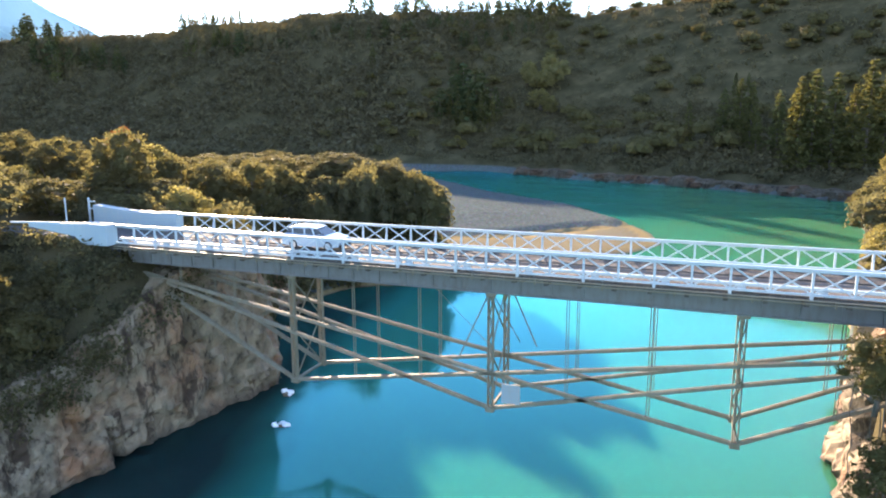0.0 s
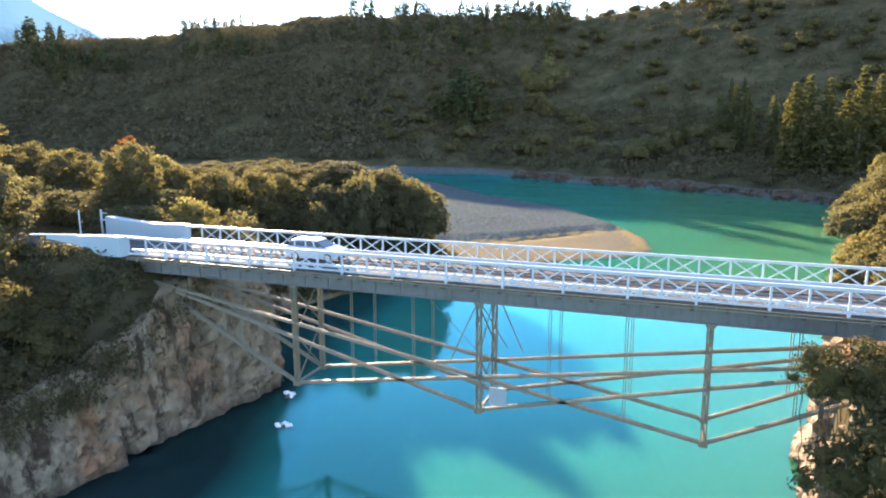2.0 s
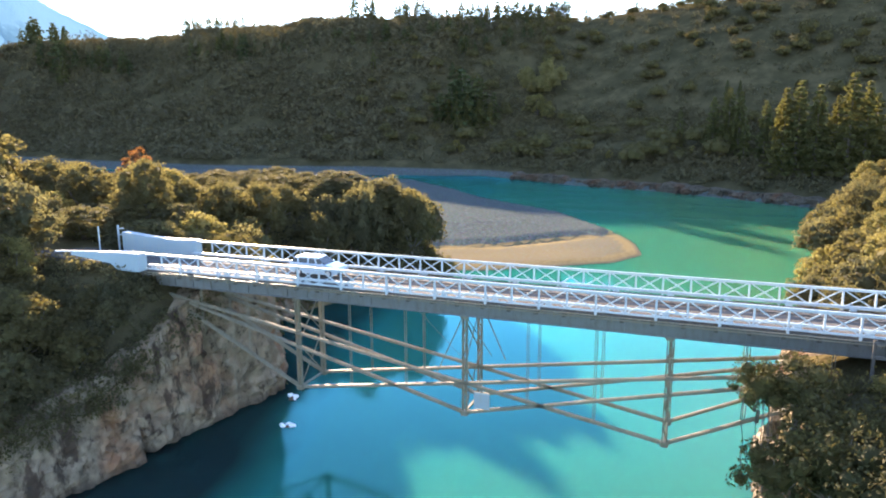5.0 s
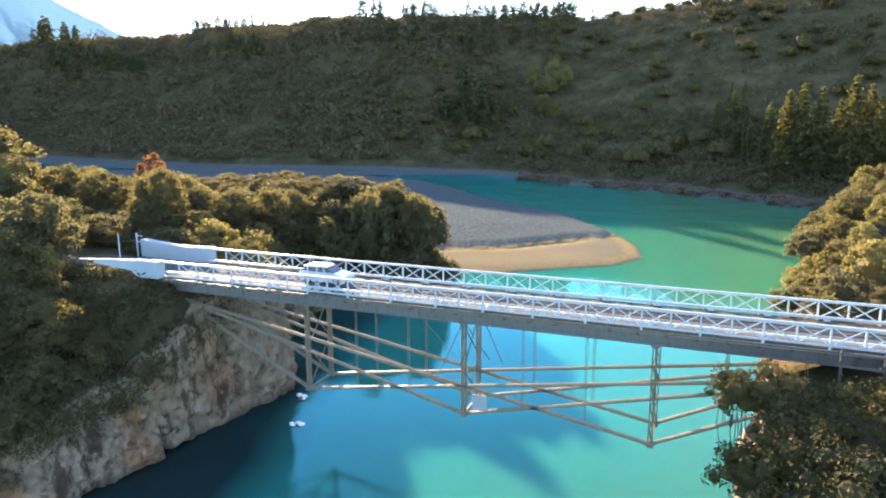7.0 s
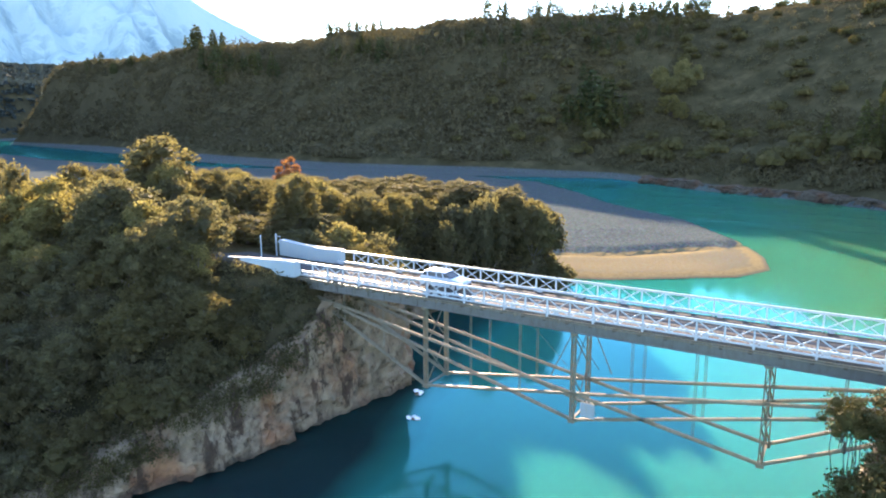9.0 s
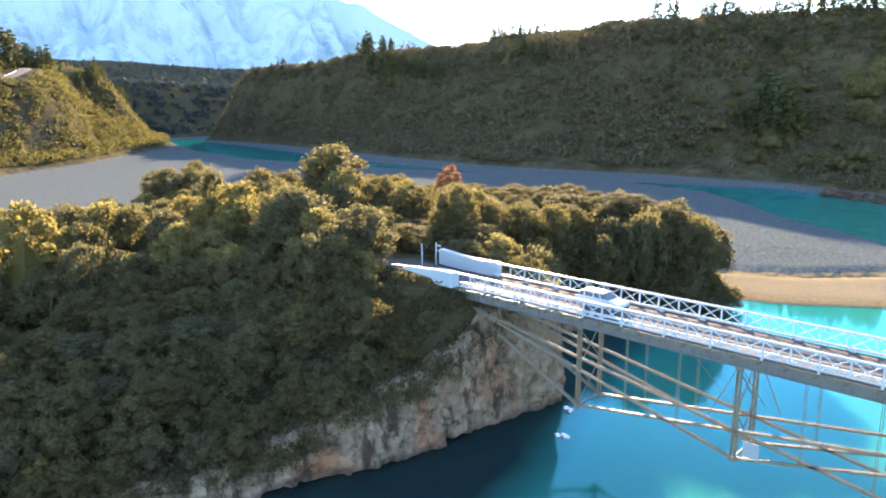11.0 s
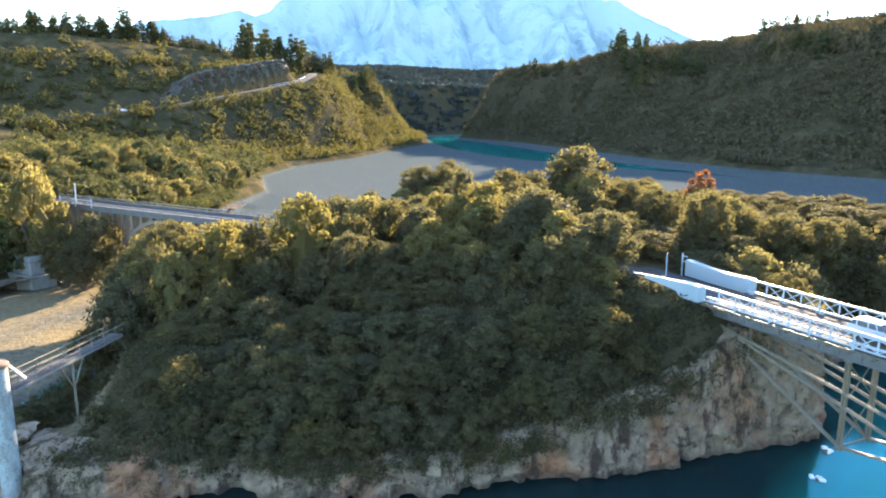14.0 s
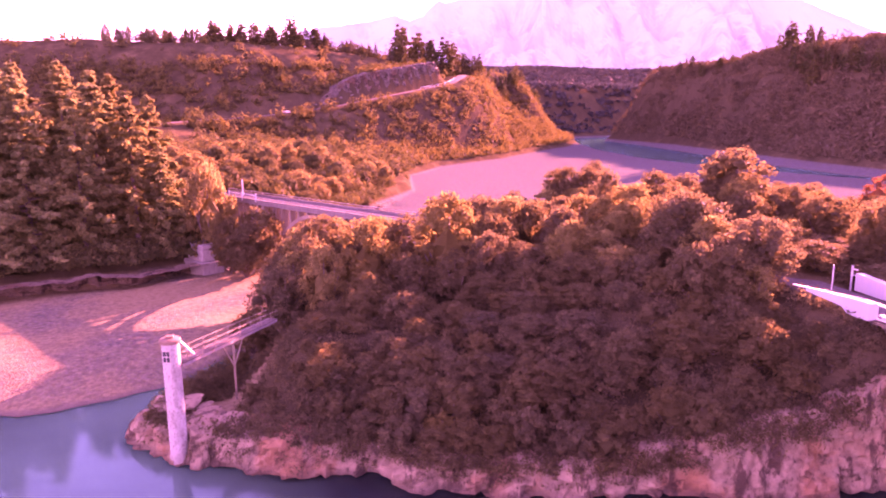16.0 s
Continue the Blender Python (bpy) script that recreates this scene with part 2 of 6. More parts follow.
# ---- mesh building ----
class Shape:
    """Collects vertices and faces for one mesh."""

    def __init__(self):
        self.v, self.f = [], []

    def add(self, verts, faces):
        n = len(self.v)
        self.v += [tuple(p) for p in verts]
        self.f += [tuple(n + i for i in q) for q in faces]
        return self

    def box(self, lo, hi, m=None):
        (a, b, c), (d, e, g) = lo, hi
        p = [Vector(q) for q in ((a, b, c), (d, b, c), (d, e, c), (a, e, c), (a, b, g), (d, b, g), (d, e, g), (a, e, g))]
        if m is not None:
            p = [m @ q for q in p]
        return self.add(p, ((0, 3, 2, 1), (4, 5, 6, 7), (0, 1, 5, 4), (1, 2, 6, 5), (2, 3, 7, 6), (3, 0, 4, 7)))

    def bar(self, a, b, w, h, side=None):
        """A square bar from a to b, w wide sideways and h deep."""
        a, b = Vector(a), Vector(b)
        d = (b - a).normalized()
        s = Vector(side) if side else (Vector((0, 1, 0)) if abs(d.y) < 0.9 else Vector((1, 0, 0)))
        u = d.cross(s).normalized() * h / 2
        s = u.cross(d).normalized() * w / 2
        p = [q + i * s + j * u for q in (a, b) for i, j in ((-1, -1), (1, -1), (1, 1), (-1, 1))]
        return self.add(p, ((0, 3, 2, 1), (4, 5, 6, 7), (0, 1, 5, 4), (1, 2, 6, 5), (2, 3, 7, 6), (3, 0, 4, 7)))

    def rod(self, pts, radii, sides=7):
        """A round rod through the points, with a radius for each."""
        pts = [Vector(p) for p in pts]
        n = len(pts)
        verts = []
        for i, p in enumerate(pts):
            d = (pts[min(i + 1, n - 1)] - pts[max(i - 1, 0)]).normalized()
            s = d.cross(Vector((0.13, 0.31, 1)) if abs(d.z) < 0.9 else Vector((1, 0.2, 0))).normalized()
            u = d.cross(s)
            verts += [p + radii[i] * (math.cos(2 * math.pi * k / sides) * s + math.sin(2 * math.pi * k / sides) * u) for k in range(sides)]
        faces = [(i * sides + k, i * sides + (k + 1) % sides, (i + 1) * sides + (k + 1) % sides, (i + 1) * sides + k) for i in range(n - 1) for k in range(sides)]
        faces += [tuple(range(sides))[::-1], tuple((n - 1) * sides + k for k in range(sides))]
        return self.add(verts, faces)

    def mesh(self, name, smooth=False):
        me = bpy.data.meshes.new(name)
        me.from_pydata(self.v, [], self.f)
        if smooth:
            me.polygons.foreach_set("use_smooth", [True] * len(me.polygons))
        me.update()
        return me


def part(name, shape, material, parent=None, label="", smooth=False):
    """Links a shape as one mesh object, under a thing or a part if one is given."""
    me = shape if isinstance(shape, bpy.types.Mesh) else shape.mesh(name, smooth)
    if not me.materials:
        me.materials.append(material)
    ob = new(name, me)
    if parent is not None:
        ob.parent = parent
    if label:
        tagged(ob, label)
    return ob


def bevel(ob, width, segments=2):
    """Rounds an object's edges for good."""
    bm = bmesh.new()
    bm.from_mesh(ob.data)
    bmesh.ops.bevel(bm, geom=list(bm.edges), offset=width, segments=segments, affect="EDGES", profile=0.5)
    bm.to_mesh(ob.data)
    bm.free()
    return ob


# ---- the lie of the land ----
PENINSULA = [(-47, -64), (-43, -59), (-40, -54), (-37.5, -49), (-36.5, -43), (-32.5, -39), (-30.5, -34), (-28.2, -26), (-26.6, -19), (-25, -13), (-23.8, -6), (-23, 0), (-22, 5),
             (-21.3, 9), (-25, 13), (-35, 27), (-31, 41), (-21, 47), (-22, 56), (-29, 65), (-60, 72), (-95, 60), (-118, 38), (-122, 14), (-114, -10), (-104, -26), (-94, -41), (-80, -53), (-65, -60.5), (-53, -64)]
RIGHT_BANK = [(21, 12), (20.4, 6), (20, 0), (20, -8), (21.5, -16), (26, -26), (36, -42), (70, -70), (300, -160), (900, -160), (900, 170), (200, 165), (85, 158), (62, 154), (48, 140), (38, 100), (31, 68), (26.5, 45), (23, 25)]
FAR_BANK = [(-740, 1500), (-740, 600), (-705, 400), (-690, 318), (-670, 297), (-530, 290), (-311, 242), (-220, 230), (-180, 235), (-137, 243), (-75, 240), (-34, 212), (0, 199), (28, 181), (46, 167), (58, 153), (85, 150), (900, 150), (900, 1500)]
LEFT_LAND = [(-1060, 1500), (-900, 700), (-800, 420), (-748, 300), (-735, 280), (-600, 232), (-535, 195), (-475, 145), (-400, 89), (-352, 40), (-300, 12), (-240, 2), (-200, -18), (-168, -36), (-142, -47), (-124, -58), (-115, -75), (-112, -86), (-102, -120), (-85, -200), (-85, -900), (-1500, -900), (-1500, 1500)]
BAR = [(-3, 104), (-11, 99), (-22, 86.5), (-33, 79), (-45, 73), (-110, 60), (-188, -4), (-248, -32), (-372, 20), (-490, 130), (-620, 205), (-690, 250), (-600, 236), (-500, 205), (-400, 186), (-311, 188), (-220, 206), (-137, 219), (-92, 206), (-66, 180), (-47, 157), (-20, 135), (-3.5, 111)]
SAND = [(4.5, 87), (0.5, 78), (-7.5, 72.5), (-18, 65), (-32, 60), (-42, 62), (-38, 78), (-22, 86), (-11, 98), (-3, 110), (2, 99)]
FAR_GRAVEL = [(-690, 300), (-530, 272), (-311, 224), (-220, 215), (-150, 222), (-90, 236), (-75, 250), (-137, 250), (-311, 250), (-530, 300)]
BEACH = [(-59, -73), (-62, -62), (-72, -56), (-84, -54), (-90, -40), (-100, -10), (-112, 30), (-190, 34), (-215, -10), (-172, -50), (-125, -66), (-115, -78), (-116, -92), (-100, -104), (-80, -102), (-60, -86), (-57, -76)]
EAST_HILL = [(-900, 560), (-200, 330), (-75, 303), (0, 268), (60, 248), (200, 236), (900, 236), (900, 1500), (-900, 1500)]
# the hill road: plan and height
ROAD = [(-326.7, -107.0, 24.5), (-359.9, -83.8, 25.9), (-373.3, -58.9, 27.4), (-386.0, -33.5, 30.2), (-399.4, -9.3, 33.8), (-428.7, 33.2, 41.7), (-456.8, 68.9, 48.5), (-493.0, 88.4, 55.3), (-560.9, 105.4, 61.6)]


def inside(poly, x, y):
    """How far points lie inside a polygon; negative outside."""
    x, y = np.asarray(x, float), np.asarray(y, float)
    best, odd = np.full(x.shape, 1e9), np.zeros(x.shape, bool)
    for (ax, ay), (bx, by) in zip(poly, poly[1:] + poly[:1]):
        dx, dy = bx - ax, by - ay
        s = np.clip(((x - ax) * dx + (y - ay) * dy) / (dx * dx + dy * dy), 0, 1)
        best = np.minimum(best, np.hypot(x - ax - s * dx, y - ay - s * dy))
        if dy:
            odd ^= ((ay > y) != (by > y)) & (x < ax + (y - ay) * dx / dy)
    return np.where(odd, best, -best)


def ease(v, a, b):
    s = np.clip((v - a) / (b - a), 0, 1)
    return s * s * (3 - 2 * s)


def waves(x, y, size, seed=0.0):
    """Soft uneven relief between about -1 and 1."""
    k = 1 / size
    return (np.sin(x * k + 1.7 * np.sin(y * k * 0.7 + seed)) + np.sin(y * k * 1.3 + 1.3 * np.sin(x * k * 0.6 + 2 + seed)) + 0.6 * np.sin((x + y) * k * 2.1 + seed) + 0.4 * np.sin((x - 1.4 * y) * k * 3.7 + seed)) / 3


def cliff_top(x, y):
    """Height of the bare rock along the near shore of the peninsula."""
    return 0.9 + 4.1 * ease(y, -27, -8) + 4.4 * ease(y, -9, 2) - 7.5 * ease(y, 9, 16) - 0.3 * ease(-y, 42, 56)


def road_near(x, y):
    """Distance to the hill road, its height at the nearest place, the way along it there, and whether that is on the uphill side."""
    best, high, run, up = np.full(x.shape, 1e9), np.zeros(x.shape), np.zeros(x.shape), np.zeros(x.shape, bool)
    for k, ((ax, ay, az), (bx, by, bz)) in enumerate(zip(ROAD, ROAD[1:])):
        dx, dy = bx - ax, by - ay
        s = np.clip(((x - ax) * dx + (y - ay) * dy) / (dx * dx + dy * dy), 0, 1)
        d = np.hypot(x - ax - s * dx, y - ay - s * dy)
        near = d < best
        high, run, up = np.where(near, az + s * (bz - az), high), np.where(near, k + s, run), np.where(near, dx * (y - ay) - dy * (x - ax) > 0, up)
        best = np.minimum(best, d)
    return best, high, run, up


def cut(run):
    """Height of the rock face above the road."""
    return 15 * ease(run, 3.3, 4.6) * ease(-run, -6.6, -5.9)


def land(x, y):
    """Height of the ground."""
    x, y = np.asarray(x, float), np.asarray(y, float)
    z = np.full(x.shape, WATER - 3.0)
    r = waves(x, y, 9.0)
    d = inside(BAR, x, y)
    z = np.maximum(z, WATER + np.clip(d * 0.3, -3, 0.25) + 0.95 * ease(d, 0.3, 2.6) + np.clip((d - 8) * 0.04, 0, 0.6) + 0.06 * r)
    z = np.maximum(z, WATER + np.clip(inside(SAND, x, y) * 0.16, -3, 0.5) + 0.03 * r)
    z = np.maximum(z, WATER + np.clip(inside(FAR_GRAVEL, x, y) * 0.1, -3, 0.9) + 0.1 * r)
    d = inside(BEACH, x, y)
    z = np.maximum(z, WATER + np.clip(d * 0.12, -3, 1.0) + 0.12 * waves(x, y, 5.0))
    # peninsula: rock foot, scrub slope, wooded top
    d = inside(PENINSULA, x, y)
    rock = ease(13 - y, 0, 3) * ease(x, -62, -50)
    top = 10.8 + 0.8 * waves(x, y, 17.0, 1.0) + 1.2 * ease(y, -15, 15) - 7.0 * ease(-y, 46, 57) * ease(x, -80, -66) - 5.0 * ease(-x, 52, 84) * ease(-y, -6, 14) - 5.5 * ease(-y, 8, 32) * ease(x, -82, -66)
    foot = WATER - 0.4 + (cliff_top(x, y) - 0.4 - WATER) * rock
    pen = foot + (top - foot) * ease(d, 0.0, 11 + 8 * rock - 6 * ease(-x, 68, 78) * ease(-y, 10, 20)) ** 0.8
    bank = np.hypot(np.maximum(0, x + 28.5), np.maximum(0, np.maximum(-2.0 - y, y - 5.4)))
    pen = np.where((x > -60) & (d > 2.5), np.maximum(pen, 11.35 - 0.9 * bank), pen)
    z = np.maximum(z, np.where(d > 1.4 * rock, pen, -99))
    # right bank
    d = inside(RIGHT_BANK, x, y)
    lip = 8.8 - 9.5 * ease(-y, 5, 15)
    z = np.maximum(z, np.where(d > 1.0, lip + (11.0 - lip) * ease(d, 0.5, 11) + 10 * ease(d, 40, 160) + 0.4 * r, -99))
    # far hill: steep terrace face, higher to the right
    d = inside(FAR_BANK, x, y)
    high = 83 + 3 * ease(-x, 170, 260) + 3 * waves(x, y, 60.0) - 16 * ease(-x, 360, 560)
    wide = 160 - 110 * ease(-x, 360, 520)
    gully = 11 * waves(x + 0.3 * y, 0.3 * y, 21.0, 2.0) + 4 * waves(x, y, 8.0, 5.0)
    gully = gully * (1 - 0.7 * ease(x, -110, -30))
    face = np.clip((d + gully * ease(d, 8, 40)) / wide, 0, 1)
    bench = 4 * ease(d, 0, 6)
    # towards the east a bushy terrace stands before the hill
    up = inside(EAST_HILL, x, y)
    terrace = np.interp(d, [-6, 0, 8, 30, 65, 110], [-6, 0, 5, 12, 20, 23]) + np.interp(up + 0.3 * gully * ease(up, 5, 30), [0, 98, 125, 500], [0, 59, 66, 80])
    east = ease(x, -110, -30)
    bluff = np.clip(d * 0.9, -6, 0) + bench + (high - bench) * (face * face * (3 - 2 * face)) ** 0.85 + 0.03 * np.clip(d - wide, 0, 400)
    z = np.maximum(z, np.where(d > -6, WATER + (1 - east) * bluff + east * terrace, -99))
    # left land: low terrace, then the road hill
    d = inside(LEFT_LAND, x, y)
    hill = inside([(-1060, 1500), (-915, 690), (-815, 410), (-770, 280), (-600, 215), (-535, 178), (-475, 125), (-395, 62), (-352, 10), (-340, -60), (-335, -160), (-365, -300), (-420, -900), (-1500, -900), (-1500, 1500)], x, y)
    low = 4.5 * ease(d, 0, 4) + 8.5 * ease(d, 4, 40) + 5 * ease(d, 60, 150)
    gully = 9 * waves(x, y, 22.0, 4.0) + 4 * waves(x, y, 9.0, 1.0)
    rise = ease(hill + gully * ease(hill, 10, 40), 0, 125 - 70 * ease(-x, 555, 640))
    h = WATER + np.clip(d * 0.9, -6, 0) + low + (58 - 8 * ease(-x, 520, 720)) * rise ** 0.85 + 0.7 * r * ease(d, 3, 12) + 0.015 * np.clip(hill - 130, 0, 300)
    b, high, run, up = road_near(x, y)
    h = np.where(up & (b < 60), np.maximum(h, high + (cut(run) - 1) * ease(-b, -60, -20)), h)
    h = np.where(d > 2, high + (h - high) * ease(b, 5.0, np.where(h > high, 10.0, 42.0)), h)
    z = np.maximum(z, np.where(d > -6, h, -99))
    # low ranges all round the horizon
    far = np.hypot(x, y)
    return z + (55 + 28 * waves(x, y, 190.0)) * ease(far, 1150, 1600)


def ground_height(x, y):
    return float(land(np.array([x]), np.array([y]))[0])


def ground_heights(x, y):
    return land(np.asarray(x), np.asarray(y))


def steps(spans):
    out = [spans[0][0]]
    for a, b, s in spans:
        n = max(1, round((b - a) / s))
        out += [a + (b - a) * k / n for k in range(1, n + 1)]
    return np.array(out)


gx = steps([(-4600, -1500, 400), (-1500, -780, 22), (-780, -330, 4.5), (-330, -130, 4.5), (-130, -60, 2.5), (-60, 40, 1.25), (40, 110, 4), (110, 600, 14), (600, 4000, 400)])
gy = steps([(-3500, -300, 300), (-300, -120, 7), (-120, -70, 3.5), (-70, 80, 1.4), (80, 260, 3.5), (260, 420, 6), (420, 900, 20), (900, 4600, 400)])
GX, GY = np.meshgrid(gx, gy)
GZ = land(GX, GY)
nx, ny = len(gx), len(gy)
me = bpy.data.meshes.new("ground")
idx = np.arange(nx * ny).reshape(ny, nx)
quads = np.stack([idx[:-1, :-1], idx[:-1, 1:], idx[1:, 1:], idx[1:, :-1]], -1).reshape(-1, 4)
me.from_pydata(np.stack([GX, GY, GZ], -1).reshape(-1, 3).tolist(), [], quads.tolist())
me.polygons.foreach_set("use_smooth", [True] * len(me.polygons))
tagged(part("ground", me, GROUND), "grey gravel flats, sand and scrubby terraces along the river", "ground", kind="structure")

wx, wy = np.meshgrid(np.linspace(-1400, 700, 60), np.linspace(-700, 700, 50))
water = Shape()
water.v = [(float(a), float(b), WATER) for a, b in zip(wx.ravel(), wy.ravel())]
water.f = [(j * 60 + i, j * 60 + i + 1, (j + 1) * 60 + i + 1, (j + 1) * 60 + i) for j in range(49) for i in range(59)]
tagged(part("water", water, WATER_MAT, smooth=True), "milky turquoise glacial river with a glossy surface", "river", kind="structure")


# ---- snow mountain ----
def mountain():
    """A snowy range: a crest line with spurs and gullies running down from it."""
    s = Shape()
    n, k = 260, 60
    # crest: degrees to the left of +y, and degrees above the level
    crest = [(20, 1.0), (40, 2.5), (46, 5.5), (51, 8.0), (56, 9.3), (60, 9.6), (64, 9.9), (67, 9.5), (70, 10.5), (73, 9.8), (77, 8.3), (79.8, 7.2), (80.7, 7.6), (83.6, 7.1), (87.3, 6.5), (92, 4.8), (97, 3.0), (110, 1.5)]
    az = np.linspace(20, 110, n)
    up = np.interp(az, [a for a, _ in crest], [b for _, b in crest])
    for j in range(k):
        f = j / (k - 1)
        for a, u in zip(az, up):
            far = 2700 + 650 * f
            x, y = -math.sin(radians(a)) * far, math.cos(radians(a)) * far
            p = Vector((x, y, 0)) * 0.0016
            bend = 0.35 * noise.noise((a * 0.12, f * 1.2, 5.0))
            fold = abs((a * 0.085 + 0.42 * f + bend) % 1.0 - 0.5) * 2
            fine = abs((a * 0.27 - 0.9 * f + 2 * bend) % 1.0 - 0.5) * 2
            spur = 1.1 + 0.75 * (fold - 0.5) + 0.3 * (fine - 0.5) + 0.25 * noise.fractal((a * 0.5, f * 4, 0), 0.9, 2.1, 4)
            h = math.tan(radians(u + 0.3 + 0.16 * noise.fractal((a * 0.5, 2, 0), 0.8, 2.1, 4))) * far * (0.16 + 0.84 * f ** 1.25)
            h *= 1 + 1.5 * (spur - 1.1) * (1 - f) ** 0.6 * min(1.0, 4 * f + 0.2)
            s.v.append((x, y, h * min(1, 0.1 + 5 * f) + 12))
    s.f = [(j * n + i, j * n + i + 1, (j + 1) * n + i + 1, (j + 1) * n + i) for j in range(k - 1) for i in range(n - 1)]
    s.v += [(p[0] * 1.2, p[1] * 1.2, 0) for p in s.v[-n:]]
    s.f += [((k - 1) * n + i, (k - 1) * n + i + 1, k * n + i + 1, k * n + i) for i in range(n - 1)]
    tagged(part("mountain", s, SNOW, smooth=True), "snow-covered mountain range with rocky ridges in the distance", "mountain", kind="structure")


mountain()


# ---- cliffs ----
def along(path, step):
    """Points every step metres along a line, with the way out to its right."""
    out = []
    for (ax, ay), (bx, by) in zip(path, path[1:]):
        n = max(1, round(math.hypot(bx - ax, by - ay) / step))
        for k in range(n):
            out.append((ax + (bx - ax) * k / n, ay + (by - ay) * k / n))
    out.append(path[-1])
    for _ in range(3):
        out = [out[0]] + [((a[0] + 2 * b[0] + c[0]) / 4, (a[1] + 2 * b[1] + c[1]) / 4) for a, b, c in zip(out, out[1:], out[2:])] + [out[-1]]
    return out


def cliff(path, top, name, label, seed, step=0.45, rough=1.0, foot=lambda x, y: WATER - 1.2, lean=1.0, stone=None):
    pts = along(path, step)
    n = len(pts)
    s = Shape()
    rows = 30
    for j in range(rows):
        f = j / (rows - 1)
        for i, (x, y) in enumerate(pts):
            a, b = pts[max(i - 2, 0)], pts[min(i + 2, n - 1)]
            dx, dy = b[0] - a[0], b[1] - a[1]
            q = math.hypot(dx, dy)
            ox, oy = dy / q, -dx / q
            t = top(x, y) + 0.7 * noise.noise((x * 0.25, y * 0.25, seed))
            z = foot(x, y) + (t - foot(x, y)) * f
            p = Vector((x, y, z))
            cell = noise.voronoi(Vector((x * 0.3, y * 0.3, z * 0.3)) + 0.35 * noise.noise_vector(p * 0.35) + Vector((seed, 0, 0)))
            block = noise.cell(cell[1][0] * 7.3)
            cell2 = noise.voronoi(Vector((x * 0.9, y * 0.9, z * 0.75)) + 0.5 * noise.noise_vector(p * 0.9) + Vector((seed, 3, 0)))
            block2 = noise.cell(cell2[1][0] * 5.1)
            out = rough * (0.8 * noise.fractal(p * 0.16, 0.9, 2.0, 4) + 0.5 * block + 0.42 * block2 + 0.2 * noise.fractal(p * 0.7, 0.8, 2.1, 4))
            out -= lean * (0.9 * f ** 3 + 0.5 * f)
            out += 0.5 * (1 - f) ** 4
            s.v.append((x + ox * out, y + oy * out, z + 0.15 * noise.noise(p * 0.8)))
    # a cap that runs back under the soil
    for back, rise in ((1.6, 0.1), (4.5, 0.3)):
        for i in range(n):
            a, b, p = pts[max(i - 2, 0)], pts[min(i + 2, n - 1)], s.v[(rows - 1) * n + i]
            dx, dy = b[0] - a[0], b[1] - a[1]
            q = math.hypot(dx, dy)
            s.v.append((p[0] - dy / q * back, p[1] + dx / q * back, p[2] + rise))
    s.f = [(j * n + i, j * n + i + 1, (j + 1) * n + i + 1, (j + 1) * n + i) for j in range(rows + 1) for i in range(n - 1)]
    return tagged(part(name, s, stone or ROCK), label, "cliff", kind="structure")


cliff([(-53, -63.5), (-48, -65)] + PENINSULA[:16] + [(-34, 36)], cliff_top, "cliff_west", "pale grey and rust-stained rock cliff rising from the river", 1.0)
cliff([(30, 40), (23.5, 22), (21, 12), (20.4, 6), (20, 0), (20, -8), (21.5, -16), (26, -26), (32, -36)][:5] + [(20.3, -4.5), (22, -7.5), (25, -8.5)], lambda x, y: 8.9 - 8.5 * float(ease(-y, 5, 15)), "cliff_east", "sunlit yellowish rock bluff under the bridge end", 9.0)


# ---- the bridge ----
NEAR, FAR = 0.0, 3.5            # truss planes
RAIL_N, RAIL_F = -1.62, 4.5     # railing planes
TOP, LOW, END = 10.0, 2.77, 27.5

PALE = paint_mat("pale_board", (0.27, 0.31, 0.33), (0.3, 0.28, 0.24), 0.6, 0, 0.7)


def empty(name, label, category, group=""):
    return tagged(new(name), label, category, group)


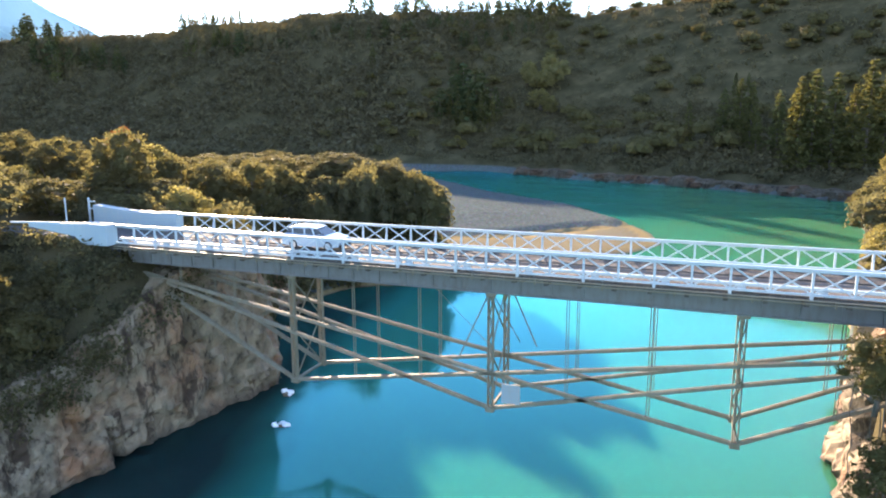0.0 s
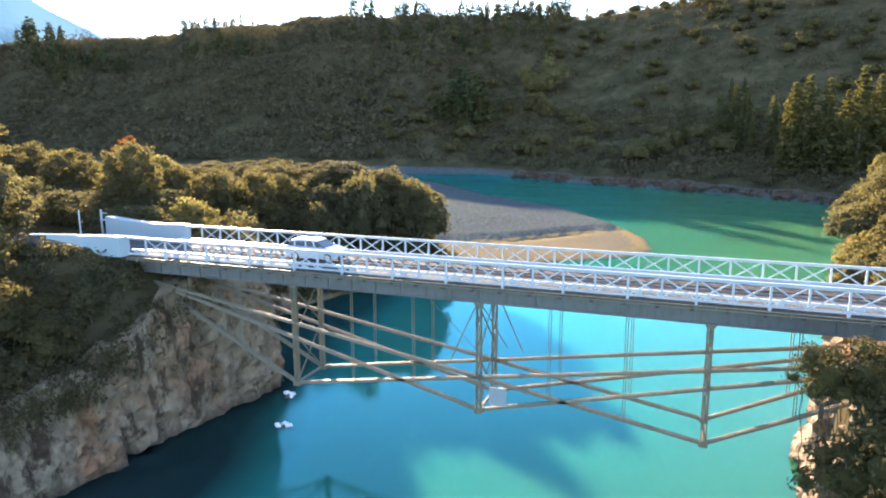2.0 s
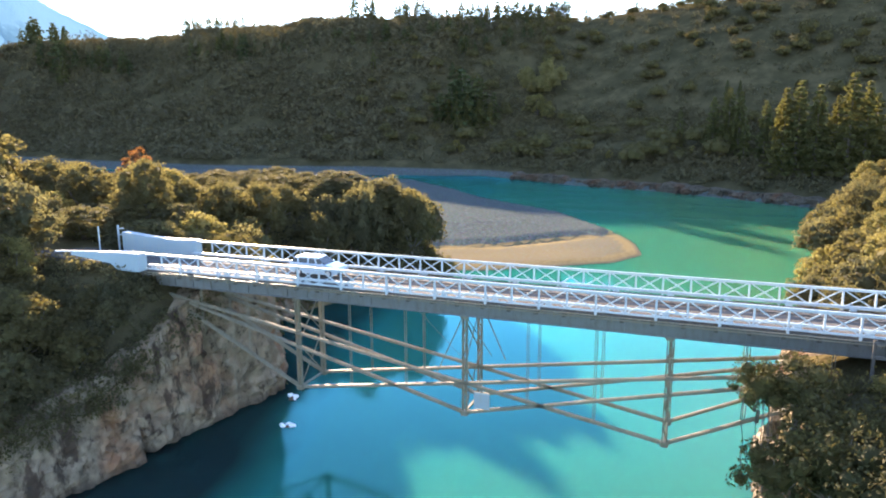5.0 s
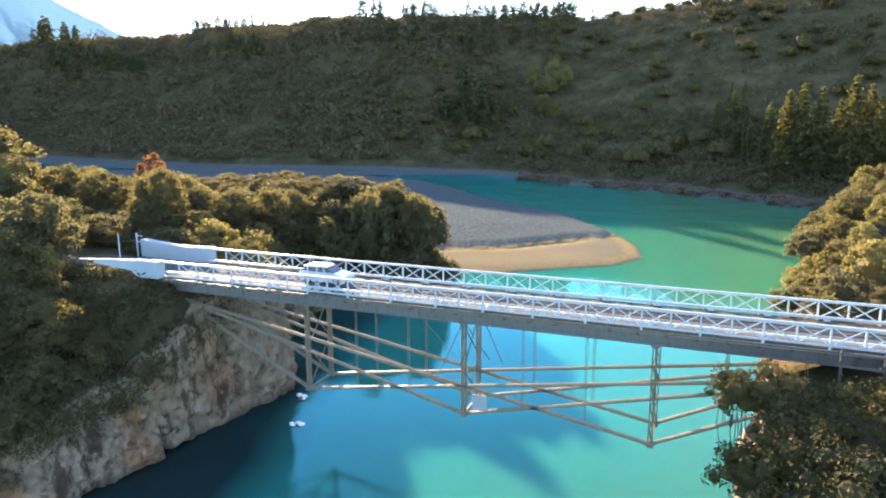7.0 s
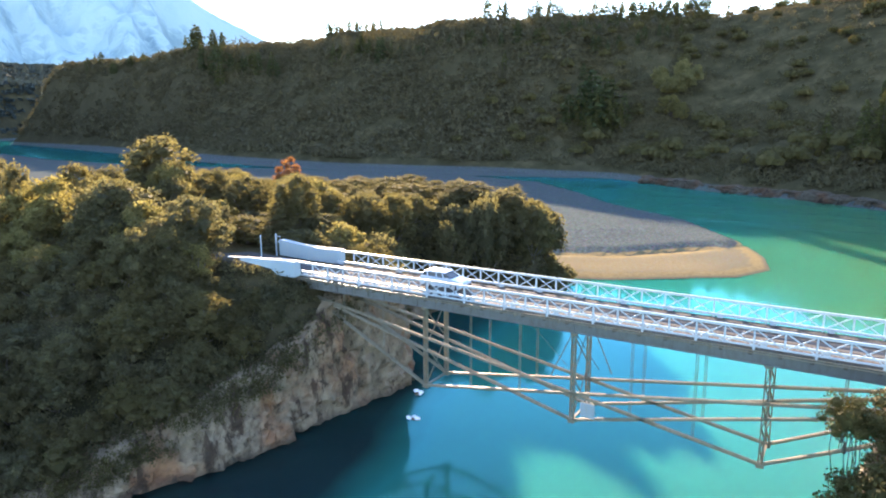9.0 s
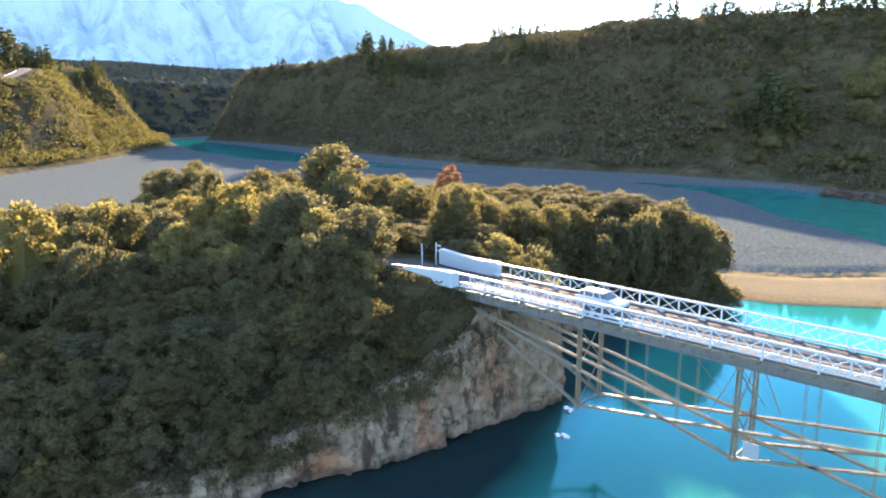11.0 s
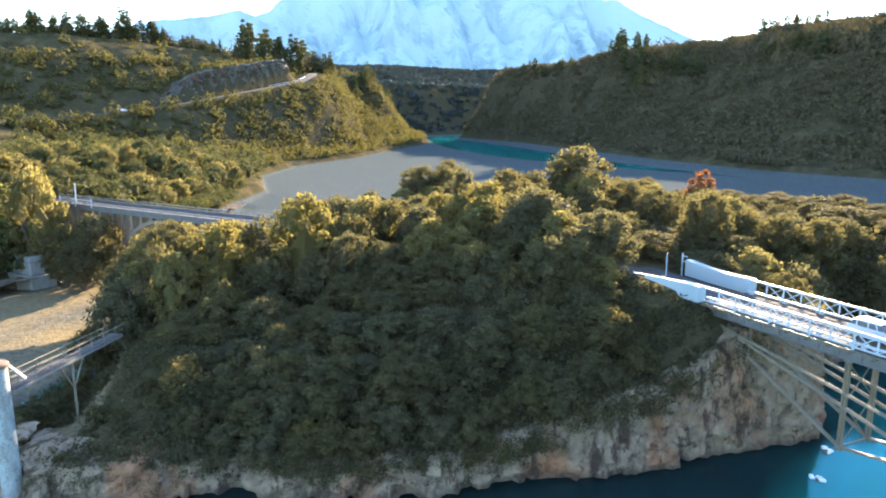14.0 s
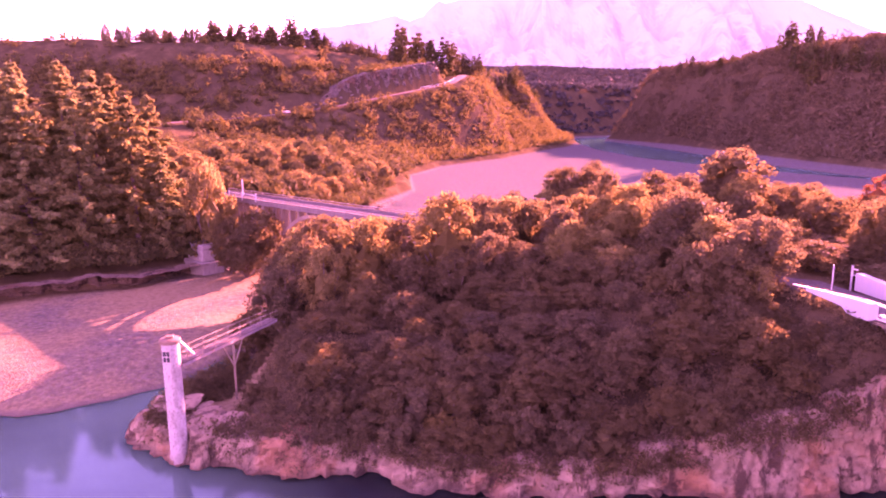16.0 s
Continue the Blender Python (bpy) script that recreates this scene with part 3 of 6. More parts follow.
def bridge():
    b = empty("bridge", "white-railed iron truss road bridge spanning the turquoise river", "bridge")
    mid = (NEAR + FAR) / 2
    # main girders with flanges and stiffeners
    for y in (NEAR, FAR):
        s = Shape()
        s.box((-END, y - 0.05, TOP), (END, y + 0.05, 11.12))
        for z in (TOP, 11.04):
            s.box((-END, y - 0.19, z), (END, y + 0.19, z + 0.07))
        for k in range(-15, 16):
            s.box((k * 1.815 - 0.03, y - 0.16, TOP + 0.07), (k * 1.815 + 0.03, y + 0.16, 11.04))
        part("girder", s, GIRDER, b, "grey painted iron girder")
    # cross beams under the deck, ends showing outside the girders
    for k in range(-15, 16):
        x = k * 1.815
        part("cross_beam", Shape().box((x - 0.11, RAIL_N - 0.12, 11.12), (x + 0.11, RAIL_F + 0.12, 11.34)), TIMBER, b)
    # stringers and edge boards
    for y in (RAIL_N + 0.02, RAIL_N + 0.9, mid - 1.0, mid + 1.0, RAIL_F - 0.9, RAIL_F - 0.02):
        part("stringer", Shape().box((-END, y - 0.07, 11.34), (END, y + 0.07, 11.5)), TIMBER, b)
    # posts: two flats laced into a box
    for y in (NEAR, FAR):
        for x in (-13.75, 0.0, 13.75):
            s = Shape()
            for dx in (-0.14, 0.14):
                s.box((x + dx - 0.035, y - 0.15, LOW), (x + dx + 0.035, y + 0.15, TOP))
            for k in range(9):
                z = LOW + 0.3 + k * 0.78
                sg = 1 if k % 2 else -1
                s.bar((x - 0.13 * sg, y - 0.14, z), (x + 0.13 * sg, y - 0.14, z + 0.8), 0.02, 0.06)
                s.bar((x - 0.13 * sg, y + 0.14, z), (x + 0.13 * sg, y + 0.14, z + 0.8), 0.02, 0.06)
            s.box((x - 0.26, y - 0.2, LOW - 0.2), (x + 0.26, y + 0.2, LOW + 0.12))
            s.box((x - 0.28, y - 0.19, TOP - 0.16), (x + 0.28, y + 0.19, TOP - 0.004))
            part("post", s, STEEL, b)
    # tie bars from both ends to every post foot: paired flats
    for y in (NEAR, FAR):
        for x in (-13.75, 0.0, 13.75):
            for e in (-1, 1):
                s = Shape()
                for dy in (-0.1, 0.1):
                    s.bar((e * (END - 0.3), y + dy, TOP - 0.6), (x, y + dy, LOW), 0.05, 0.2)
                length = abs(e * END - x)
                for k in range(1, int(length / 2.3)):
                    f = k / int(length / 2.3)
                    q = Vector((e * (END - 0.3), y, TOP - 0.6)).lerp(Vector((x, y, LOW)), f)
                    s.box((q.x - 0.09, y - 0.13, q.z - 0.06), (q.x + 0.09, y + 0.13, q.z + 0.06))
                part("tie_bar", s, STEEL, b)
    # slim hanger rods to the lowest bars
    for y in (NEAR, FAR):
        for x in (-22.9, -18.33, -9.17, -4.58, 4.58, 9.17, 18.33, 22.9):
            if abs(x) > 13.75:
                foot = TOP - 0.6 - (END - 0.3 - abs(x)) * (TOP - 0.6 - LOW) / (END - 0.3 - 13.75)
            else:
                # lowest bar at this place comes from the farther end
                near_post = 13.75 if abs(x) > 6.9 else 0.0
                foot = LOW + (abs(abs(x) - near_post)) * (TOP - LOW) / (END + (near_post if abs(x) < near_post else -near_post))
            s = Shape()
            for dx in (-0.07, 0.07):
                s.rod([(x + dx, y, TOP), (x + dx, y, foot)], [0.028, 0.028], 6)
            part("hanger", s, STEEL, b)
    # sway bracing between the two trusses at each post
    for x in (-13.75, 0.0, 13.75):
        for a, c in (((NEAR, TOP - 0.2), (FAR, LOW + 3.6)), ((FAR, TOP - 0.2), (NEAR, LOW + 3.6)), ((NEAR, LOW + 3.6), (FAR, LOW)), ((FAR, LOW + 3.6), (NEAR, LOW))):
            part("sway_brace", Shape().bar((x, *a), (x, *c), 0.07, 0.07, (1, 0, 0)), STEEL, b)
        part("strut", Shape().bar((x, NEAR, LOW), (x, FAR, LOW), 0.16, 0.14, (1, 0, 0)), STEEL, b)
    # raking rods beside the middle posts
    for a, c, r in (((-0.15, NEAR, TOP - 0.1), (-2.1, NEAR, 5.6), 0.045), ((0.15, FAR, TOP - 0.1), (2.0, FAR, 5.8), 0.045), ((-3.5, NEAR, TOP), (-0.2, NEAR, 6.9), 0.018), ((0.15, NEAR, TOP - 0.1), (0.9, FAR, 6.0), 0.03)):
        part("raking_rod", Shape().rod([a, c], [r, r], 6), STEEL, b)
    part("notice_panel", Shape().box((0.75, -0.2, 3.3), (1.9, -0.14, 4.5)).box((0.8, -0.14, 3.4), (0.86, 0.02, 4.4)), PALE, b, "pale square board at the truss foot")
    # railings
    first = 2.0 - 8 * 3.63
    for y, out in ((RAIL_N, -1), (RAIL_F, 1)):
        rail = part("railing", Shape().box((-26.9, y - 0.075, 12.90), (29.5, y + 0.075, 12.985)), WHITE, b, "white painted timber railing")
        part("bottom_rail", Shape().box((-26.9, y - 0.06, 11.66), (29.5, y + 0.06, 11.76)), WHITE, rail)
        part("cap_board", Shape().box((-26.9, y + out * 0.02 - 0.02, 12.80), (29.5, y + out * 0.02 + 0.02, 12.902)), WHITE, rail)
        for k in range(32):
            x = first + 1.815 * k
            if x < -27.0 or x > 29.4:
                continue
            big = k % 2 == 0
            s = Shape().box((x - 0.055, y - 0.055, 11.42 if big else 11.70), (x + 0.055, y + 0.055, 12.91))
            if big:
                s.bar((x, y + out * 0.02, 11.44), (x, y + out * 0.02, 11.72), 0.12, 0.15)
                s.bar((x, y - out * 0.38, 11.62), (x, y - out * 0.05, 12.45), 0.06, 0.07, (1, 0, 0))
            part("railing_post", s, WHITE, rail)
            if x + 1.815 < 29.5:
                part("cross_brace", Shape().bar((x + 0.04, y - 0.02, 11.74), (x + 1.775, y - 0.02, 12.87), 0.035, 0.075), WHITE, rail)
                part("cross_brace", Shape().bar((x + 0.04, y + 0.025, 12.87), (x + 1.775, y + 0.025, 11.74), 0.035, 0.075), WHITE, rail)
    # kerb timbers on blocks
    for y in (RAIL_N + 0.45, RAIL_F - 0.45):
        kerb = part("kerb", bevel_box((-27, y - 0.1, 11.82), (29, y + 0.1, 11.99)), WHITE, b, "white painted timber kerb")
        for k in range(16):
            x = -26.5 + 3.63 * k
            part("kerb_block", Shape().box((x - 0.2, y - 0.1, 11.66), (x + 0.2, y + 0.1, 11.82)), WHITE, kerb)
    # pipes along the near edge
    for z, y in ((11.46, RAIL_N - 0.2), (11.3, RAIL_N - 0.2)):
        part("pipe", Shape().rod([(-27, y, z), (27, y, z)], [0.04, 0.04], 8), STEEL, b)
    for k in range(15):
        x = -26 + 3.63 * k
        part("pipe_clip", Shape().box((x - 0.03, RAIL_N - 0.25, 11.14), (x + 0.03, RAIL_N - 0.1, 11.5)), STEEL, b)
    # deck: cross planks, then two running tracks of long boards
    plank = Shape().box((-0.11, RAIL_N + 0.12, 0), (0.11, RAIL_F - 0.12, 0.09)).mesh("deck_plank")
    plank.materials.append(TIMBER)
    x = -27.4
    while x < 29.4:
        part("deck_plank", plank, TIMBER, b).location = (x, 0, 11.5 + random.uniform(-0.006, 0.006))
        x += 0.236
    for c in (mid - 0.95, mid + 0.95):
        for k in range(5):
            y = c - 0.5 + 0.25 * k
            x = -27.4 + random.uniform(0, 2)
            while x < 28:
                w = min(random.uniform(3.4, 5.2), 28.5 - x)
                o = part("running_board", Shape().box((x, y - 0.112, 11.602), (x + w - 0.02, y + 0.112, 11.65 + random.uniform(0, 0.008))), TIMBER, b)
                x += w
    # white concrete wing walls at the west end
    walls = (
        [(-26.9, -1.95, 0.5), (-28.9, -2.1, 0.5), (-29.5, -2.35, 0.36), (-32.4, -3.65, 0.22)],
        [(-26.9, 4.75, 0.4), (-29.4, 4.75, 0.4), (-32.2, 4.75, 0.4), (-35.4, 4.75, 0.4)],
    )
    tops = ([13.02, 13.08, 13.06, 13.14], [13.02, 12.92, 13.0, 13.3])
    feet = ([11.55, 11.6, 12.15, 12.88], [11.5, 11.5, 11.5, 11.6])
    for line, top, foot in zip(walls, tops, feet):
        s = Shape()
        n = len(line)
        for (x, y, w), t, f in zip(line, top, foot):
            s.v += [(x, y - w, f), (x, y + w, f), (x, y + w, t), (x, y - w, t)]
        for i in range(n - 1):
            for k in range(4):
                s.f.append((i * 4 + k, i * 4 + (k + 1) % 4, i * 4 + 4 + (k + 1) % 4, i * 4 + 4 + k))
        s.f += [(0, 3, 2, 1), (n * 4 - 4, n * 4 - 3, n * 4 - 2, n * 4 - 1)]
        bevel(part("wing_wall", s, CONCRETE, b, "white rendered concrete wing wall"), 0.025)
    for y in (-2.5, 4.75):
        part("wing_wall", bevel_box((29.5, y - 0.35, 11.3), (33.5, y + 0.35, 13.2)), CONCRETE, b, "white rendered concrete wing wall")
    part("rail_arm", Shape().bar((-30.5, -2.9, 13.1), (-33.6, -4.25, 13.2), 0.12, 0.1), WHITE, b)
    for e in (-1, 1):
        part("abutment", bevel_box((e * 30.2 - 2.0, -0.6, 5.5), (e * 30.2 + 2.0, 4.0, 11.1)), OLD_CONCRETE, b, "weathered concrete bridge abutment")


def bevel_box(lo, hi, w=0.03):
    bm = bmesh.new()
    bmesh.ops.create_cube(bm, size=1)
    for v in bm.verts:
        v.co = Vector([lo[i] + (v.co[i] + 0.5) * (hi[i] - lo[i]) for i in range(3)])
    bmesh.ops.bevel(bm, geom=list(bm.edges), offset=w, segments=2, affect="EDGES", profile=0.5)
    me = bpy.data.meshes.new("box")
    bm.to_mesh(me)
    bm.free()
    return me


bridge()


# ---- plants ----
def leaf_mat(name, a, b, c, gloss=0.8, through=0.5):
    m = Mat(name, gloss)
    m.set(Specular_IOR_Level=0.15)
    tone = m.node("ObjectInfo").outputs["Random"]
    isle = m.node("NewGeometry").outputs["Random Per Island"]
    patch = m.noise(0.4, 3, 0.6)
    col = m.ramp(m.math("ADD", m.math("MULTIPLY", isle, 0.3), m.math("MULTIPLY", patch, 0.7)), (0.2, a), (0.5, b), (0.8, c))
    col = m.mix(m.grey(tone, 0, 1, 0, 0.6), col, m.mix(0.5, a, (0.16, 0.12, 0.03)))
    m.set(Base_Color=col)
    t = m.node("BsdfTranslucent", Color=m.mix(1.0, col, (1.38, 1.34, 0.92), "MULTIPLY"))
    s = m.t.nodes.new("ShaderNodeMixShader")
    s.inputs[0].default_value = through
    m.t.links.new(m.b.outputs[0], s.inputs[1])
    m.t.links.new(t.outputs[0], s.inputs[2])
    m.t.links.new(s.outputs[0], m.t.nodes["Material Output"].inputs["Surface"])
    return m.m


LEAF = leaf_mat("native_leaves", (0.046, 0.047, 0.028), (0.086, 0.082, 0.048), (0.15, 0.132, 0.074), 0.8, 0.55)
# golden foliage; part of the gold is sunlight on crowns put into the colour
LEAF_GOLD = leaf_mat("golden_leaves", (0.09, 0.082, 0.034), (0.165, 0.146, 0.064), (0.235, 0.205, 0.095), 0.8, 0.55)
LEAF_RED = leaf_mat("autumn_leaves", (0.1, 0.042, 0.02), (0.175, 0.075, 0.034), (0.24, 0.115, 0.05))
# darker copy of the leaves; the shade on the bush is put into the colour
LEAF_DARK = leaf_mat("shaded_leaves", (0.028, 0.03, 0.014), (0.05, 0.048, 0.02), (0.1, 0.078, 0.032), 0.8, 0.22)
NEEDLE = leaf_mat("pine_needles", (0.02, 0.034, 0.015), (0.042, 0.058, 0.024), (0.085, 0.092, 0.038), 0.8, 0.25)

# lighter copy of the needles, with sunlight put into the colour
NEEDLE_LIT = leaf_mat("lit_pine_needles", (0.075, 0.098, 0.048), (0.145, 0.168, 0.075), (0.25, 0.25, 0.11), 0.8, 0.5)

# middle copy for the far bank, part of the sunlight in its colour
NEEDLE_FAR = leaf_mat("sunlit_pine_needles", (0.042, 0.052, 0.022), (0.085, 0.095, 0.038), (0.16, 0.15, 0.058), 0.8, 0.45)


def bark_mat():
    m = Mat("bark", 0.9)
    g = m.noise(9, 5, 0.7, (1, 1, 0.2))
    m.set(Base_Color=m.ramp(g, (0.3, (0.06, 0.05, 0.04)), (0.7, (0.19, 0.16, 0.13))))
    m.bump(g, 0.6, 0.03)
    return m.m


BARK = bark_mat()


def leaf_cloud(centres, outs, size, rng, flat=0.8):
    """Small folded leaf sprays at the centres, facing about outwards."""
    n = len(centres)
    c, o = np.asarray(centres), np.asarray(outs)
    nrm = o * flat + rng.normal(size=(n, 3)) * 0.6
    nrm /= np.linalg.norm(nrm, axis=1)[:, None]
    s = np.cross(nrm, rng.normal(size=(n, 3)))
    s /= np.linalg.norm(s, axis=1)[:, None]
    u = np.cross(nrm, s)
    k = np.reshape(size, (-1, 1)) * rng.uniform(0.6, 1.35, size=(n, 1))
    a, b = s * k, u * k * rng.uniform(0.45, 0.8, size=(n, 1))
    lift = nrm * k * 0.25
    v = np.stack([c - a, c - b * 0.9 + lift, c + a, c + b + lift], 1).reshape(-1, 3)
    f = np.arange(4 * n).reshape(n, 4)
    return v, f


ball = bmesh.new()
bmesh.ops.create_icosphere(ball, subdivisions=1, radius=1)
bmesh.ops.bisect_plane(ball, geom=list(ball.verts) + list(ball.edges) + list(ball.faces), plane_co=(0, 0, -0.3), plane_no=(0, 0, -1), clear_outer=True)
bmesh.ops.triangulate(ball, faces=list(ball.faces))
ball.verts.index_update()
BALL_V = np.array([v.co[:] for v in ball.verts])
BALL_F = np.array([[v.index for v in f.verts] for f in ball.faces])
ball.free()


def crown_points(lobes, per, rng, seed):
    """Points near the skins of overlapping lobes, and the ways out."""
    pts, outs = [], []
    for c, r in lobes:
        k = int(per * r[0] * r[2])
        d = rng.normal(size=(k, 3))
        d /= np.linalg.norm(d, axis=1)[:, None]
        d[:, 2] = np.where(d[:, 2] < -0.4, -d[:, 2], d[:, 2])
        ph = rng.uniform(0, 6, 3)
        bumps = 1 + 0.15 * np.sin(d[:, 0] * 6 + ph[0]) * np.sin(d[:, 1] * 6 + ph[1]) + 0.11 * np.sin(d[:, 2] * 8 + ph[2])
        rad = bumps * (1.22 - 0.46 * rng.uniform(0, 1, size=k) ** 0.8)
        pts.append(c + d * r * rad[:, None])
        outs.append(d)
    return np.concatenate(pts), np.concatenate(outs)


def mesh_of(name, v, f, material, smooth=False):
    me = bpy.data.meshes.new(name)
    me.from_pydata(np.asarray(v).tolist(), [], f if isinstance(f, list) else f.tolist())
    if smooth:
        me.polygons.foreach_set("use_smooth", [True] * len(me.polygons))
    me.materials.append(material)
    return me


def broadleaf(name, seed, height, width, leaves, material, label, size=0.16, lobes=12, stem=0.2):
    """A tree or tall shrub: forked trunk with limbs, and a lobed crown of leaf sprays round a dense heart."""
    rng = np.random.default_rng(seed)
    t = empty(name, label, "tree" if "tree" in name else "shrub")
    ls = []
    base = height * stem
    for k in range(lobes):
        # lobes wind round a tall dome that reaches down to the stem
        a = 2 * math.pi * (k * 0.382 + 0.1 * rng.uniform())
        r = width * 0.5 * rng.uniform(0.24, 0.40)
        ct = 1 - 1.7 * (k + 0.35) / lobes
        st = math.sqrt(1 - ct * ct) * rng.uniform(0.8, 1.1)
        deep = (0.6 if ct > 0 else 0.42) * (height - base) - r * 0.6
        c = np.array([math.cos(a) * st * (width / 2 - r * 0.7), math.sin(a) * st * (width / 2 - r * 0.7), base + 0.4 * (height - base) + ct * deep])
        ls.append((c, np.array([r, r, r * rng.uniform(0.8, 1.1)])))
    per = leaves / sum(r[0] * r[2] for _, r in ls)
    p, o = crown_points(ls, per, rng, seed)
    keep = p[:, 2] > 0.05
    v, f = leaf_cloud(p[keep], o[keep], size, rng)
    hv, hf, n = [v], f.tolist(), len(v)
    for c, r in ls + [(np.array([0, 0, base + 0.42 * (height - base)]), np.array([0.42 * width, 0.42 * width, 0.5 * (height - base)]))]:
        q = BALL_V * (1 + 0.14 * np.sin(BALL_V[:, [1]] * 5 + seed) * np.sin(BALL_V[:, [0]] * 5)) * r * 0.6 + c
        hv.append(q)
        hf += (BALL_F + n).tolist()
        n += len(q)
    part("crown", mesh_of("crown", np.concatenate(hv), hf, material), material, t)
    s = Shape()
    tr = 0.032 * height
    fork = Vector((rng.normal() * 0.1, rng.normal() * 0.1, base))
    s.rod([(0, 0, -0.8), (0.05, 0, base * 0.5), fork], [tr * 1.3, tr, tr * 0.85])
    part("trunk", s, BARK, t, smooth=True)
    for c, r in ls[::3]:
        c = Vector(c)
        q = fork.lerp(c, 0.5) + Vector((0, 0, -0.05 * height))
        part("limb", Shape().rod([fork - Vector((0, 0, 0.1)), q, c], [tr * 0.6, tr * 0.4, tr * 0.15], 5), BARK, t, smooth=True)
    return t


def conifer(name, seed, height, width, per, label, size=0.5, bare=0.08, dense=1.0, droop=0.12, needles=None):
    """A pine: straight tapered trunk, whorls of branches carrying needle sprays."""
    rng = np.random.default_rng(seed)
    t = empty(name, label, "tree")
    part("trunk", Shape().rod([(0, 0, -1), (0, 0, height * 0.4), (0.1, 0, height)], [height * 0.016, height * 0.011, 0.03], 8), BARK, t, smooth=True)
    pts, outs = [], []
    limbs = Shape()
    n = int(height / 0.9 * dense)
    for k in range(n):
        f = bare + (1 - bare) * (k + rng.uniform(-0.3, 0.3)) / n
        z = f * height
        reach = width / 2 * (1 - f) ** 0.75 * rng.uniform(0.7, 1.15) * (0.55 + 0.45 * min(1, f / 0.25)) + 0.25
        for j in range(5):
            a = 2 * math.pi * (j / 5 + k * 0.37) + rng.uniform(-0.3, 0.3)
            r = reach * rng.uniform(0.55, 1.2)
            d = np.array([math.cos(a), math.sin(a), 0.0])
            tip = d * r + np.array([0, 0, z + r * rng.uniform(-0.1, 0.3)])
            start = np.array([0, 0, z])
            if r > 1.2:
                limbs.rod([start, tip * 0.92 + start * 0.08], [0.05 * r / 2, 0.015], 4)
            m = max(3, int(per * r))
            s = rng.uniform(0.25, 1.05, size=(m, 1))
            q = start + (tip - start) * s + rng.normal(size=(m, 3)) * np.array([0.16, 0.16, 0.1]) * (0.4 + 0.25 * r)
            q[:, 2] -= droop * r * (s[:, 0] ** 2)
            pts.append(q)
            outs.append(np.tile(d * 0.5 + np.array([0, 0, 0.7]), (m, 1)))
    v, f = leaf_cloud(np.concatenate(pts), np.concatenate(outs), size, rng, 0.8)
    part("crown", mesh_of("crown", v, f, needles or NEEDLE), needles or NEEDLE, t)
    tagged(part("branchwork", limbs, BARK, t), kind="stuff")
    return t


def plant(proto, x, y, size=1.0, sink=0.15, z=None, wide=1.0):
    return copy_scaled(proto, x, y, (ground_height(x, y) if z is None else z) - sink, (size * wide, size * wide, size))


def copy_scaled(proto, x, y, z, scale):
    o = copy_thing(proto, pose(x, y, z, 0, 0, random.uniform(0, 360)))
    o.scale = scale
    return o


def first_at(proto, x, y, size=1.0, sink=0.15, z=None):
    """Stands the first of a kind at a place."""
    proto.matrix_basis = Matrix.LocRotScale((x, y, (ground_height(x, y) if z is None else z) - sink), None, (size, size, size))
    return proto


def scatter(poly, gap, tries, test, edge=0.6):
    """Random places in a polygon that keep a gap, where test(x, y) holds."""
    xs, ys = [p[0] for p in poly], [p[1] for p in poly]
    px = np.random.uniform(min(xs), max(xs), tries)
    py = np.random.uniform(min(ys), max(ys), tries)
    d = inside(poly, px, py)
    cells, out = {}, []
    for x, y, q in zip(px, py, d):
        if q < edge or not test(x, y, q):
            continue
        g = gap(x, y)
        i, j = int(x // 6), int(y // 6)
        if any((x - a) ** 2 + (y - b) ** 2 < g * g for di in (-1, 0, 1) for dj in (-1, 0, 1) for a, b in cells.get((i + di, j + dj), ())):
            continue
        cells.setdefault((i, j), []).append((x, y))
        out.append((float(x), float(y), float(q)))
    return out


DENSE = "dark green native tree with a dense rounded crown"
OLIVE = "olive-green shrub with fine foliage, yellowish where the sun strikes"
trees = [
    broadleaf("tree", 3, 7.4, 6.4, 3700, LEAF, DENSE, 0.145, 24, 0.06),
    broadleaf("tree", 5, 6.6, 5.6, 3500, LEAF, DENSE, 0.145, 22, 0.06),
    broadleaf("tree", 8, 5.6, 6.0, 3500, LEAF, DENSE, 0.145, 22, 0.05),
    broadleaf("tree", 21, 6.4, 5.2, 3200, LEAF_GOLD, "olive-gold native tree, low sunlight put into its leaf colour", 0.145, 20, 0.06),
]
shrubs = [
    broadleaf("shrub", 11, 3.6, 4.4, 1350, LEAF, OLIVE, 0.13, 14, 0.04),
    broadleaf("shrub", 13, 3.0, 3.6, 1250, LEAF, OLIVE, 0.125, 13, 0.04),
    broadleaf("shrub", 17, 2.6, 3.2, 1200, LEAF_GOLD, "golden-brown low shrub on the river bank", 0.105, 13, 0.04),
]
dusky = [
    broadleaf("shrub", 61, 3.6, 4.2, 2700, LEAF_DARK, "dark shaded shrub with russet tips beside the bridge end", 0.085, 14, 0.04),
    broadleaf("shrub", 67, 3.0, 3.8, 2400, LEAF_DARK, "dark shaded shrub with russet tips beside the bridge end", 0.085, 13, 0.04),
]
for proto, (x, y) in zip(trees + shrubs + dusky, [(-43, 15), (-50, 22), (-40, -10), (-60, -8), (-28.5, -13), (-33, -24), (-36, -37), (24.5, -15), (27, -11)]):
    first_at(proto, x, y)


def on_road(x, y):
    return -52 < x < -24 and -2.4 < y < 5.6 or -36 < x < -23 and 0 < y < 8.5 or -38.5 < x < -22 and -8.5 < y < 0


WALK_A, WALK_B = Vector((-44.3, -59.1)), Vector((-61.0, -51.2))


